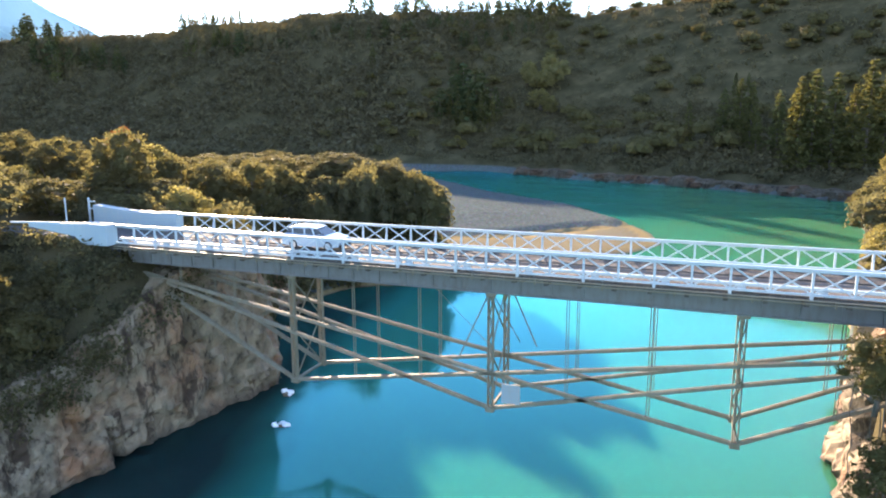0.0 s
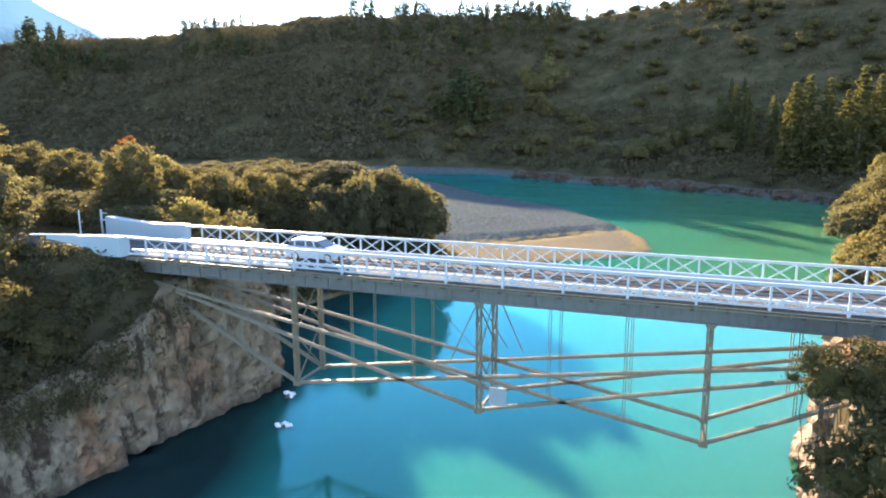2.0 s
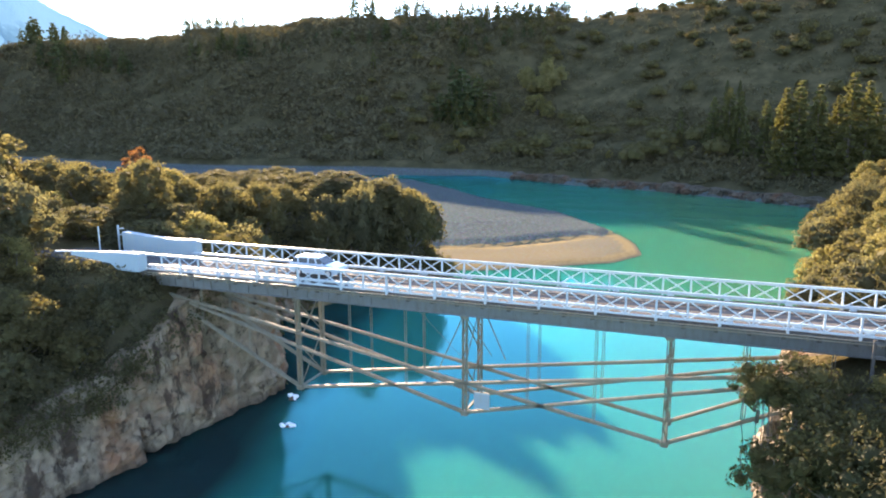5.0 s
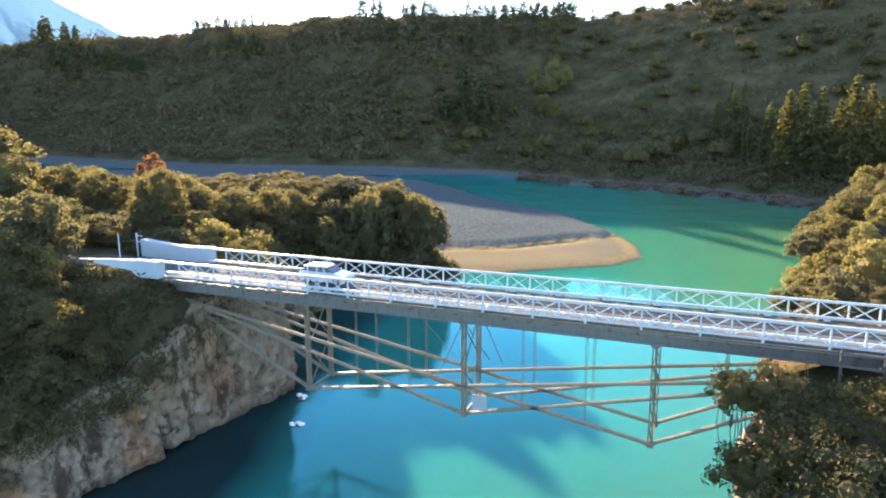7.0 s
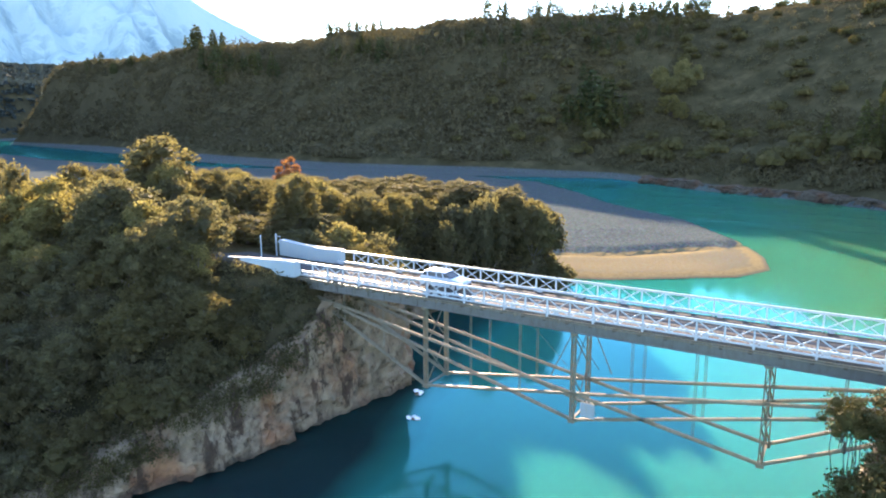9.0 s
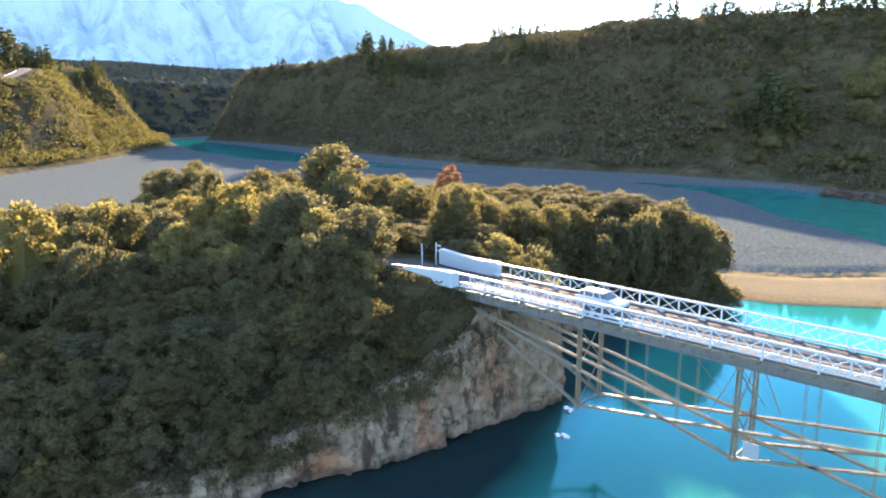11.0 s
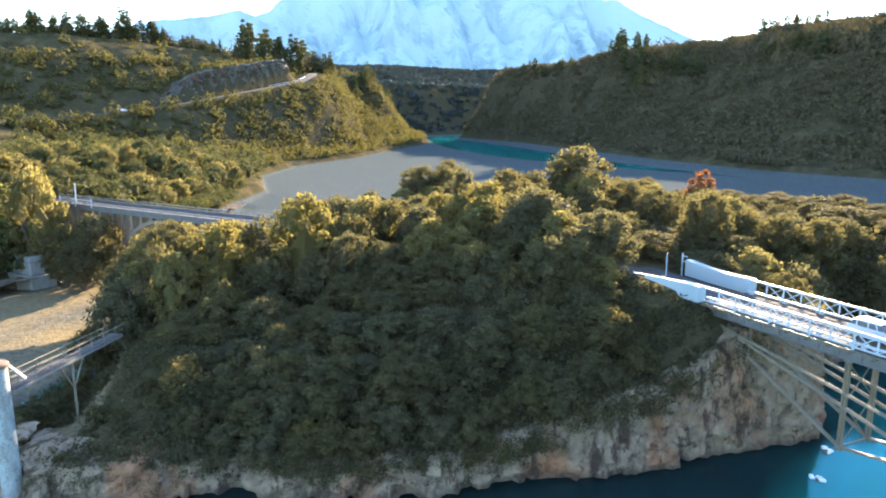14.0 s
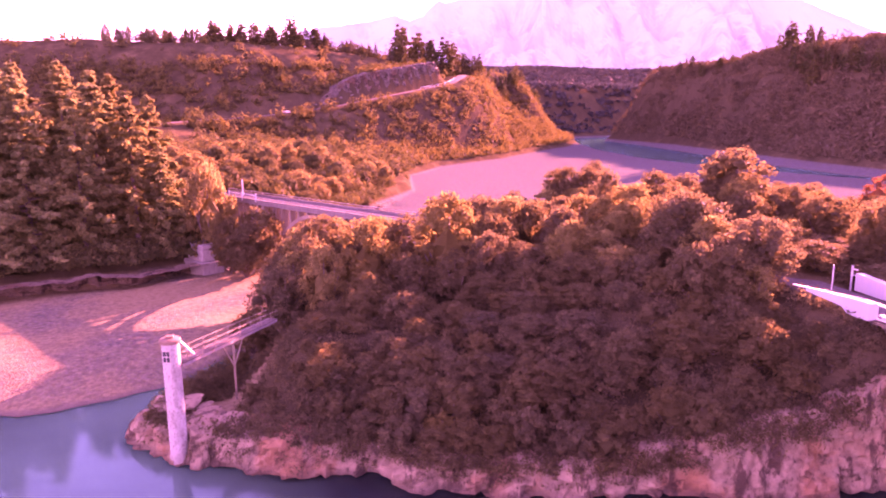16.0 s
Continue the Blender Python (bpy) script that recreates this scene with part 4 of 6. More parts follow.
ARCH_A, ARCH_B = Vector((-129.4, -55.1)), Vector((-84.0, -25.5))


def near_arch(x, y):
    d = ARCH_B - ARCH_A
    s = max(0.0, min(1.0, (Vector((x, y)) - ARCH_A).dot(d) / d.length_squared))
    return (ARCH_A + s * d - Vector((x, y))).length


def near_walkway(x, y):
    d = WALK_B - WALK_A
    s = max(-0.2, min(1.0, (Vector((x, y)) - WALK_A).dot(d) / d.length_squared))
    return (WALK_A + s * d - Vector((x, y))).length


# wooded peninsula: shrubs on the river slope, trees above and behind
slope = scatter(PENINSULA, lambda x, y: 2.6, 30000, lambda x, y, q: (1.5 < q < 11 and x > -64 and y < 12 or q < 3 and y > 8 and x > -60) and not on_road(x, y) and near_walkway(x, y) > 2.2)
slope.sort(key=lambda p: (p[0] - 18) ** 2 + (p[1] + 49) ** 2)
tall = scatter(PENINSULA, lambda x, y: 4.3 if y > 34 else 4.8 if x > -60 else 5.6, 20000, lambda x, y, q: (q > 6.5 if y < 8 else q > 2.5) and x > -112 and (y > 5 or x > -100) and not on_road(x, y) and near_walkway(x, y) > 7.5 and y < 70)
tall.sort(key=lambda p: (p[0] - 18) ** 2 + ((p[1] + 49) * (0.5 if p[1] > 34 and p[0] > -62 else 1.0)) ** 2)
# crown tops in the wood, placed from the camera's view: x, y, height, width
CANOPY = [(-50.1, -4.3, 19.6, 9.4, 0), (-40.6, -2.8, 18.4, 7.6, 0), (-68.7, 14.4, 23.2, 11.5, 1), (-64.9, -3.7, 19.1, 8.6, 3), (-69.1, -28.0, 18.0, 9.6, 3), (-76.3, -17.2, 16.6, 9.1, 3), (-71.0, -38.5, 15.0, 9.0, 3),
          (-59.3, -14.8, 15.6, 6.3, 3), (-70.8, -4.1, 20.6, 4.2, 1), (-34.0, 13.5, 13.8, 5.8, 3), (-55.2, 18.2, 18.1, 7.4, 0), (-66.6, -44.6, 12.6, 5.6, 3), (-48.1, 48.0, 14.6, 9.5, 2), (-40.2, 53.0, 15.2, 10.0, 0), (-48.7, 24.7, 17.1, 7.4, 3), (-62.5, -24.5, 14.2, 6.0, 0),
          (-31.5, 44.0, 13.4, 7.6, 2), (-29.5, 52.0, 12.8, 7.0, 1)]
# and on the shaded slope towards the river, where nothing stands out
SLOPE = [(-60, -32, 10.8), (-52, -24, 11.8), (-45, -14, 13.6), (-48, -34, 9.0), (-40, -26, 9.6), (-36, -18, 11.0), (-57, -45, 7.2), (-34, -10, 12.4), (-48, -46, 6.2), (-41.5, -36.5, 5.8), (-37.5, -33.5, 5.4), (-44, -42, 5.2)]


def crown_height(x, y):
    """The height that the crowns reach at a place, between the listed ones."""
    w = [(1 / ((x - q[0]) ** 2 + (y - q[1]) ** 2 + 4) ** 1.5, q[2]) for q in CANOPY + SLOPE]
    return sum(k * h for k, h in w) / sum(k for k, _ in w)


HEIGHTS = (7.4, 6.6, 5.6, 6.4)
WIDTHS = (6.4, 5.6, 6.0, 5.2)
for x, y, h, w, kind in CANOPY:
    g = ground_height(x, y) - 0.3
    o = plant(trees[kind], x, y, 1.0, 0.3)
    o.scale = (w / WIDTHS[kind], w / WIDTHS[kind], (h - g) / HEIGHTS[kind])
for x, y, q in tall[:175]:
    if any(math.hypot(x - a, y - b) < 0.36 * w for a, b, _, w, _ in CANOPY):
        continue
    if near_arch(x, y) < 6:
        continue
    # some ridge crowns take the golden leaves that carry sunlight in their colour
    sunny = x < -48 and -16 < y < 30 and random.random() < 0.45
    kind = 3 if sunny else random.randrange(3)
    g = ground_height(x, y) - 0.3
    if y < -4 and crown_height(x, y) - g < 4.2:
        continue
    high = (crown_height(x, y) - 0.5 - random.uniform(0, 2.6) - g) / HEIGHTS[kind]
    high = min(1.7, max(0.42, high))
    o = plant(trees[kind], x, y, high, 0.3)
    o.scale.x = o.scale.y = min(max(high, 0.9), 1.2) * random.uniform(0.95, 1.2)
fill = scatter(PENINSULA, lambda x, y: 3.3, 16000, lambda x, y, q: q > 8 and x > -82 and -50 < y < -6 and not on_road(x, y) and near_walkway(x, y) > 6)
fill.sort(key=lambda p: (p[0] - 18) ** 2 + (p[1] + 49) ** 2)
for x, y, q in slope[:140] + fill[:75]:
    k = 0.5 if near_walkway(x, y) < 6 or y < -46 else 1.0
    k = k * random.uniform(0.8, 1.15)
    most = (crown_height(x, y) + 0.2 - ground_height(x, y)) / 3.4
    o = plant(random.choice(shrubs[:2]), x, y, max(0.4, min(k, most)), 0.25)
    o.scale.x = o.scale.y = k
rear = scatter(PENINSULA, lambda x, y: 4.6, 6000, lambda x, y, q: (x < -70 and y < -18 or x < -96 and y < 12) and q > 1.8)
for x, y, q in rear[:34]:
    if near_arch(x, y) > 6:
        plant(random.choice(trees), x, y, random.uniform(0.8, 1.2), 0.3)
for x, y, k in ((-81.5, -49.5, 1.3), (-86.0, -47.5, 1.33), (-92, -42, 1.4), (-96.5, -36, 1.5), (-87.5, -45.5, 1.3), (-83, -48, 1.2), (-100, -30, 1.5), (-80, -44, 1.25), (-41, -5.8, 1.0), (-45.5, -5.2, 1.1), (-50, -4.8, 1.2), (-38, -8, 0.95), (-54, -3.6, 1.2), (-36.8, -5.6, 0.72), (-39.6, -4.0, 0.8)):
    plant(trees[int(10 * k) % 4], x, y, k, 0.4)
red = broadleaf("autumn_tree", 31, 7.5, 5.4, 2200, LEAF_RED, "russet autumn tree among the dark evergreens", 0.15, 14, 0.15)
first_at(red, -67.6, 39.2, 1.0)

# east bank round the bridge end
EAST = [(20.3, 14), (19.8, 0), (20, -10), (21.5, -18), (27, -29), (36, -40), (50, -40), (50, 14), (58, 60), (74, 140), (60, 148), (46, 134), (37, 98), (30.5, 66), (26, 44), (22.5, 24)]
low = scatter(EAST, lambda x, y: 2.3 if y < 0 else 3.2, 9000, lambda x, y, q: not (-2.4 < y < 6) and (q < 6 or y < -2) and (q > 1.5 or y < -7), 0.3)
low.sort(key=lambda p: (p[0] - 15) ** 2 + (p[1] + 45) ** 2)
for x, y, q in [p for p in low if p[1] < -2][:46] + [p for p in low if p[1] > -2][:46]:
    plant(random.choice(shrubs if y > -2 else dusky if random.random() < 0.88 else shrubs[2:]), x, y, random.uniform(0.8, 1.2), 0.3, max(ground_height(x, y), -1.2))
high = scatter(EAST, lambda x, y: 5.4, 3000, lambda x, y, q: y > 8 and q > 3)
for x, y, q in high[:40]:
    plant(random.choice(trees[2:]), x, y, random.uniform(0.65, 0.95), 0.3)
plant(dusky[0], 20.4, -6.2, 1.0, 0.3, 8.3)
plant(dusky[1], 21.8, -9.5, 1.5, 0.3, 6.0)
plant(dusky[0], 23.5, -12.5, 1.35, 0.3, 5.5)
plant(dusky[0], 18.5, -6.8, 0.75, 0.3, 8.9)
plant(dusky[1], 19.4, -9.0, 1.1, 0.3, 5.0)

for x, y, k in ((24.6, -4.6, 0.5), (26.3, -5.2, 0.42), (28.2, -4.8, 0.5), (30.0, -5.6, 0.45), (27.4, -6.8, 0.6)):
    plant(shrubs[2], x, y, k, 0.2)
# low bush under the footbridge
for k in range(12):
    plant(shrubs[k % 2], -52.5 - 1.35 * k + random.uniform(-0.6, 0.6), -60.3 + 0.5 * k + random.uniform(-1.0, 1.0), random.uniform(0.55, 0.85), 0.3)
# low bush round the foot of the west wing wall
for x, y, k in ((-28.2, -4.3, 0.42), (-29.6, -5.0, 0.5), (-31.2, -5.6, 0.55), (-33.0, -6.4, 0.62), (-35.2, -6.9, 0.62), (-27.0, -5.4, 0.6), (-28.6, -7.2, 0.75), (-31.0, -7.9, 0.8), (-34.0, -8.6, 0.85), (-26.0, -3.6, 0.45), (-25.3, -6.6, 0.65), (-36.8, -5.2, 0.6)):
    plant(shrubs[int(10 * k) % 2], x, y, k, 0.3, None)
for k in range(16):
    plant(shrubs[k % 2], -29.5 - 0.62 * k, -3.6 - 0.16 * k - random.uniform(0, 1.2) - 2.0 * (k % 2), random.uniform(0.42, 0.62) + 0.015 * k, 0.3)


# ---- far woods and scrub ----
def cover(name, label, x, y, size, material, quads, leaf, seed, tall=1.0, z=None, heart=0.75, flat=1.3, shell=0.75):
    """Many rounded clumps of foliage in one mesh, too many to count."""
    rng = np.random.default_rng(seed)
    x, y, size = np.asarray(x), np.asarray(y), np.asarray(size)
    n = len(x)
    z = land(x, y) if z is None else z
    d = rng.normal(size=(n, quads, 3))
    d /= np.linalg.norm(d, axis=2)[:, :, None]
    d[:, :, 2] = np.abs(d[:, :, 2]) * rng.choice([1, 1, -0.4], size=(n, quads))
    lobe = 1 + 0.22 * np.sin(d[:, :, 0] * 4 + rng.uniform(0, 6, (n, 1))) * np.sin(d[:, :, 1] * 4 + rng.uniform(0, 6, (n, 1)))
    rad = size[:, None] * lobe * rng.uniform(shell, 1.08, (n, quads))
    c = np.stack([x, y, z + size * 0.45 * tall], -1)[:, None] + d * rad[:, :, None] * np.array([1, 1, tall])
    k = np.repeat(size * leaf, quads)
    v, f = leaf_cloud(c.reshape(-1, 3), d.reshape(-1, 3), k, rng, flat)
    # a low solid heart in every clump
    small = np.array([(1, 0, 0), (0.31, 0.95, 0), (-0.81, 0.59, 0), (-0.81, -0.59, 0), (0.31, -0.95, 0), (0, 0, 1.0)]) * np.array([heart, heart, heart * tall])
    hv = (np.stack([x, y, z + size * 0.25 * tall], -1)[:, None] + small[None] * size[:, None, None]).reshape(-1, 3)
    tri = np.array([(0, 1, 5), (1, 2, 5), (2, 3, 5), (3, 4, 5), (4, 0, 5)])
    hf = (np.arange(n)[:, None, None] * 6 + tri[None] + len(v)).reshape(-1, 3)
    if heart:
        v, f = np.concatenate([v, hv]), f.tolist() + hf.tolist()
    me = mesh_of(name, v, f, material)
    return tagged(part(name, me, material), label, "bushes", kind="stuff")


def spots_in(x0, x1, y0, y1, n, test, seed):
    rng = np.random.default_rng(seed)
    x, y = rng.uniform(x0, x1, n), rng.uniform(y0, y1, n)
    keep = test(x, y)
    return x[keep], y[keep]


SCRUB = leaf_mat("hill_scrub", (0.046, 0.043, 0.03), (0.07, 0.063, 0.042), (0.1, 0.085, 0.055), 0.8, 0.2)
# woods tinted towards blue: the valley's haze is put into the colour
FAR_WOODS = leaf_mat("hazy_far_woods", (0.03, 0.042, 0.042), (0.036, 0.05, 0.05), (0.042, 0.056, 0.056), 0.9, 0.1)
BUSH = leaf_mat("terrace_bush", (0.025, 0.035, 0.016), (0.058, 0.066, 0.027), (0.12, 0.11, 0.043), 0.8, 0.4)

fx, fy = spots_in(-720, 130, 150, 480, 100000, lambda x, y: (inside(FAR_BANK, x, y) > 5) & (inside(FAR_BANK, x, y) < 200) & (np.hypot((x + 22) / 16, (y - 245) / 7) > 1) & ((x < -75) | (land(x, y) < 24) | (np.random.default_rng(3).uniform(size=x.shape) < 0.22)) & (np.random.default_rng(4).uniform(size=x.shape) < 0.25 + 0.75 * ease(waves(x, y, 14.0), -0.6, 0.2)), 1)
fs = np.random.default_rng(2).uniform(1.6, 4.0, len(fx))
near = fx > -130
cover("hillside_scrub", "dark shaded scrub and trees covering the far river bluff", fx[~near][:11000], fy[~near][:11000], fs[~near][:11000], SCRUB, 24, 0.28, 3, 1.0, None, 0)
cover("hillside_scrub", "dark low scrub on the slope behind the tall pines", fx[near][:4600], fy[near][:4600], 0.68 * fs[near][:4600] + 0.2, SCRUB, 30, 0.22, 4, 0.9, None, 0)

lx, ly = spots_in(-720, -330, -230, 290, 52000, lambda x, y: (inside(LEFT_LAND, x, y) > 4) & (road_near(x, y)[0] > 11) & ((land(x, y) < 58) | (np.random.default_rng(6).uniform(size=x.shape) < 0.12)) & (np.random.default_rng(7).uniform(size=x.shape) < 0.45 + 0.55 * ease(waves(x, y, 17.0, 3.0) + 0.35 * ease(70 - land(x, y), 5, 40), -0.5, 0.4)), 5)
ls_ = 1.0 + 3.6 * np.random.default_rng(8).uniform(0, 1, len(lx)) ** 2.6
cover("hillside_scrub", "olive scrub dotting the sunny road hill", lx[:6000], ly[:6000], ls_[:6000], BUSH, 34, 0.21, 6, 1.05, None, 0.5, 2.2, 0.85)

bx, by = spots_in(-345, -118, -230, 20, 2600, lambda x, y: (inside(LEFT_LAND, x, y) > 2) & (road_near(x, y)[0] > 9) & (np.hypot(x + 134, y + 57) > 6), 9)
bs_ = 1.7 + 3.6 * np.random.default_rng(10).uniform(0, 1, len(bx)) ** 1.5
cover("terrace_bush", "dense rounded olive-green bush on the river terrace", bx[:380], by[:380], bs_[:380], BUSH, 260, 0.125, 11, 1.3, land(bx[:380], by[:380]) + np.random.default_rng(13).uniform(-1.2, 0.4, 380), 0.7, 2.6, 0.88)

# far ranges up the valley
vx, vy = spots_in(-1500, -745, 150, 1150, 15000, lambda x, y: land(x, y) > 3, 15)
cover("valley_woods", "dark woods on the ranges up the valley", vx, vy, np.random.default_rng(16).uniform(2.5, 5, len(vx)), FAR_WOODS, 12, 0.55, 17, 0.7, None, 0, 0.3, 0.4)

# low scrub that fills the peninsula's river slope and hangs over the cliff edge
def bank_test(a, b):
    return lambda x, y: (inside(PENINSULA, x, y) > a) & (inside(PENINSULA, x, y) < b) & ~((x > -52) & (y > -1.6) & (y < 5.4)) & (y < 13)


ux, uy = spots_in(-72, -20, -66, 16, 18000, bank_test(1.3, 26), 18)
vx, vy = spots_in(-66, -20, -66, 16, 16000, bank_test(1.2, 4.5), 19)
ux, uy = np.concatenate([ux[:2100], vx[:1400]]), np.concatenate([uy[:2100], vy[:1400]])
keep = np.array([near_walkway(a, b) > 1.4 for a, b in zip(ux, uy)])
ux, uy = ux[keep], uy[keep]
cover("slope_scrub", "low dark scrub and fern covering the river slope", ux, uy, np.random.default_rng(19).uniform(0.5, 1.15, len(ux)), LEAF, 44, 0.14, 20, 0.9, None, 0.4)
edge = np.array(along(PENINSULA[:15], 0.3))
en = np.random.default_rng(21)
back = en.uniform(-0.1, 2.4, len(edge))
away = np.stack([np.gradient(edge[:, 1]), -np.gradient(edge[:, 0])], -1)
away /= np.linalg.norm(away, axis=1)[:, None]
ex, ey = (edge - away * back[:, None]).T
ez = cliff_top(edge[:, 0], edge[:, 1]) - 0.5 - 1.1 * np.clip(1.2 - back, 0, 2) + en.uniform(-0.5, 0.4, len(edge))
some = (ey < 3) & (en.uniform(size=len(edge)) < 0.9)
cover("slope_scrub", "scrub hanging over the edge of the cliff", ex[some], ey[some], en.uniform(0.4, 0.95, some.sum()), LEAF, 44, 0.15, 22, 0.9, ez[some], 0.2)
hang = en.choice(len(edge), 420)
hang = hang[(edge[hang, 1] < -5) & (edge[hang, 1] > -46)]
low_part = en.uniform(0.0, 1.0, len(hang)) ** 1.4 * (0.9 + 1.9 * ease(edge[hang, 1], -34, -14))
kx, ky = (edge - away * 0.25)[hang].T
cover("slope_scrub", "scrub trailing down the upper cliff", kx, ky, en.uniform(0.4, 0.85, len(hang)), LEAF, 44, 0.15, 26, 1.1, cliff_top(edge[hang, 0], edge[hang, 1]) - 0.3 - low_part, 0.2)
spot = en.choice(len(edge), 90)
spot = spot[(edge[spot, 1] < 3) & (edge[spot, 1] > -34)]
cx, cy = (edge + away * 0.15)[spot].T
drop = en.uniform(0.25, 1.0, len(spot)) ** 0.5
cover("slope_scrub", "tufts of scrub clinging to the cliff face", cx, cy, en.uniform(0.3, 0.75, len(spot)), LEAF_DARK, 40, 0.16, 25, 1.2, WATER + 1.5 + (cliff_top(edge[spot, 0], edge[spot, 1]) - WATER - 1.8) * drop, 0)
hx, hy = spots_in(19, 40, -36, -2.6, 1600, lambda x, y: inside(EAST, x, y) > 0.6, 23)
cover("slope_scrub", "dark scrub covering the bank below the bridge end", hx[:700], hy[:700], en.uniform(0.5, 1.1, len(hx[:700])), LEAF_DARK, 60, 0.11, 24, 0.9, np.maximum(land(hx[:700], hy[:700]), -1.5), 0.4)

mx, my = spots_in(-64, -20, 8, 70, 9000, lambda x, y: (inside(PENINSULA, x, y) > 0.6) & (inside(PENINSULA, x, y) < 10), 27)
cover("slope_scrub", "dense dark scrub skirting the wooded point", mx[:900], my[:900], en.uniform(0.8, 1.9, len(mx[:900])), LEAF, 44, 0.14, 28, 1.0, None, 0.45)
# shelter belts along the hilltop
belt = np.concatenate([np.stack([np.linspace(a, c, n), np.linspace(b, d, n)], -1) for a, b, c, d, n in ((-464, -130, -464, -88, 26), (-464, -88, -474, -26, 60), (-478, -24, -492, -6, 18), (-498, 0, -540, 30, 34), (-532, 42, -505, 64, 26), (-500, 60, -545, 124, 50), (-560, 130, -720, 240, 70), (-167, 343, -77, 396, 40))])
belt = belt + en.normal(size=belt.shape) * 3.0
cover("shelter_belt", "belt of dark trees along the skyline", belt[:, 0], belt[:, 1], en.uniform(1.6, 3.6, len(belt)), SCRUB, 60, 0.2, 30, 1.5)

rim = np.array(along([(-200, -18), (-168, -36), (-142, -47), (-124, -58), (-115, -75), (-112, -86), (-102, -120)], 0.8))
rim = np.concatenate([rim - np.array([1.0, 0.3]), rim - np.array([4.5, 1.6])])
rim = rim + en.normal(size=rim.shape) * 1.2
cover("terrace_bush", "dark undergrowth along the top of the rock bank", rim[:, 0], rim[:, 1], en.uniform(1.5, 3.1, len(rim)), BUSH, 90, 0.11, 33, 1.0, np.maximum(land(rim[:, 0], rim[:, 1]), 2.2), 0.5)

# trees beside and before the arch bridge: x, y, height of the top, width, kind
for x, y, h, w, kind in ((-121.1, -62.4, 18.9, 9.8, 3), (-114.6, -53.4, 11.4, 9.9, 0), (-111.5, -55.9, 8.6, 8.6, 1), (-85.6, -45.6, 12.1, 9.1, 3), (-81.7, -35.6, 13.6, 8.4, 3), (-81.3, -40.7, 10.5, 6.7, 0), (-89.7, -48.9, 9.5, 5.4, 0), (-115.4, -59.0, 9.2, 6.7, 2)):
    g = ground_height(x, y) - 0.4
    o = plant(trees[kind], x, y, 1.0, 0.4)
    o.scale = (w / WIDTHS[kind], w / WIDTHS[kind], max(3.0, h - g) / HEIGHTS[kind])
# rounded trees on the river terrace, every third in the golden sun-tinted leaves
wood = scatter([(-146, -52), (-127, -62), (-118, -84), (-140, -130), (-330, -150), (-335, 0), (-240, -3), (-200, -24), (-170, -42)], lambda x, y: 6.4, 6000, lambda x, y, q: near_arch(x, y) > 7 and near_arch(x - 12, y - 8) > 6 and float(road_near(np.array([x]), np.array([y]))[0][0]) > 9, 1.5)
wood.sort(key=lambda p: (p[0] - 18) ** 2 + (p[1] + 49) ** 2)


def woodland(name, label, spots, material, seed, leaves=900, size=0.26):
    """Round-headed trees, too many to count, in one mesh."""
    rng = np.random.default_rng(seed)
    vs, fs_, n = [], [], 0
    for x, y, h, w in spots:
        g = ground_height(x, y)
        ls = []
        for k in range(7):
            a = 2.4 * k + rng.uniform(0, 0.8)
            ct = 1 - 1.5 * (k + 0.3) / 7
            r = w * rng.uniform(0.24, 0.34)
            st = math.sqrt(max(0.0, 1 - ct * ct)) * (w / 2 - 0.8 * r)
            ls.append((np.array([x + math.cos(a) * st, y + math.sin(a) * st, g + 0.5 * h + ct * (0.5 * h - r)]), np.array([r, r, r * 1.05])))
        p, o = crown_points(ls, leaves / sum(r[0] * r[2] for _, r in ls), rng, seed)
        v, f = leaf_cloud(p, o, size, rng, 1.2)
        vs.append(v)
        fs_ += (f + n).tolist()
        n += len(v)
        for c, r in ls:
            q = BALL_V * r * 0.85 + c
            vs.append(q)
            fs_ += (BALL_F + n).tolist()
            n += len(q)
    return tagged(part(name, mesh_of(name, np.concatenate(vs), fs_, material), material), label, "trees", kind="stuff")


spots = [(x, y, random.uniform(5.0, 9.5), random.uniform(5.5, 8.5)) for x, y, q in wood[:210]]
woodland("terrace_trees", "olive-green round-headed trees on the river terrace", [p for k, p in enumerate(spots) if k % 3], BUSH, 71)
woodland("terrace_trees", "golden-green trees on the terrace, low sunlight put into the leaf colour", spots[::3], LEAF_GOLD, 73)
for x, y, k in ((-126, -67, 1.2), (-131, -66, 1.5), (-137, -66, 1.2), (-122, -70, 1.0)):
    plant(trees[int(10 * k) % 3], x, y, k, 0.4)

grove = np.concatenate([np.stack([np.linspace(a, c, n), np.linspace(b, d, n)], -1) for a, b, c, d, n in ((-448, 336, -409, 359, 34), (-426, 334, -408, 331, 10), (-314, 348, -246, 341, 30), (-505, 66, -520, 90, 14), (-534, 44, -506, 62, 16))])
grove = grove + en.normal(size=grove.shape) * 3.0
cover("shelter_belt", "grove of tall dark trees on the skyline", grove[:, 0], grove[:, 1], en.uniform(2.8, 5.5, len(grove)), SCRUB, 90, 0.17, 35, 2.2)

# ---- pines ----
PINE = "tall dark pine with layered branches, sunlit along one side"
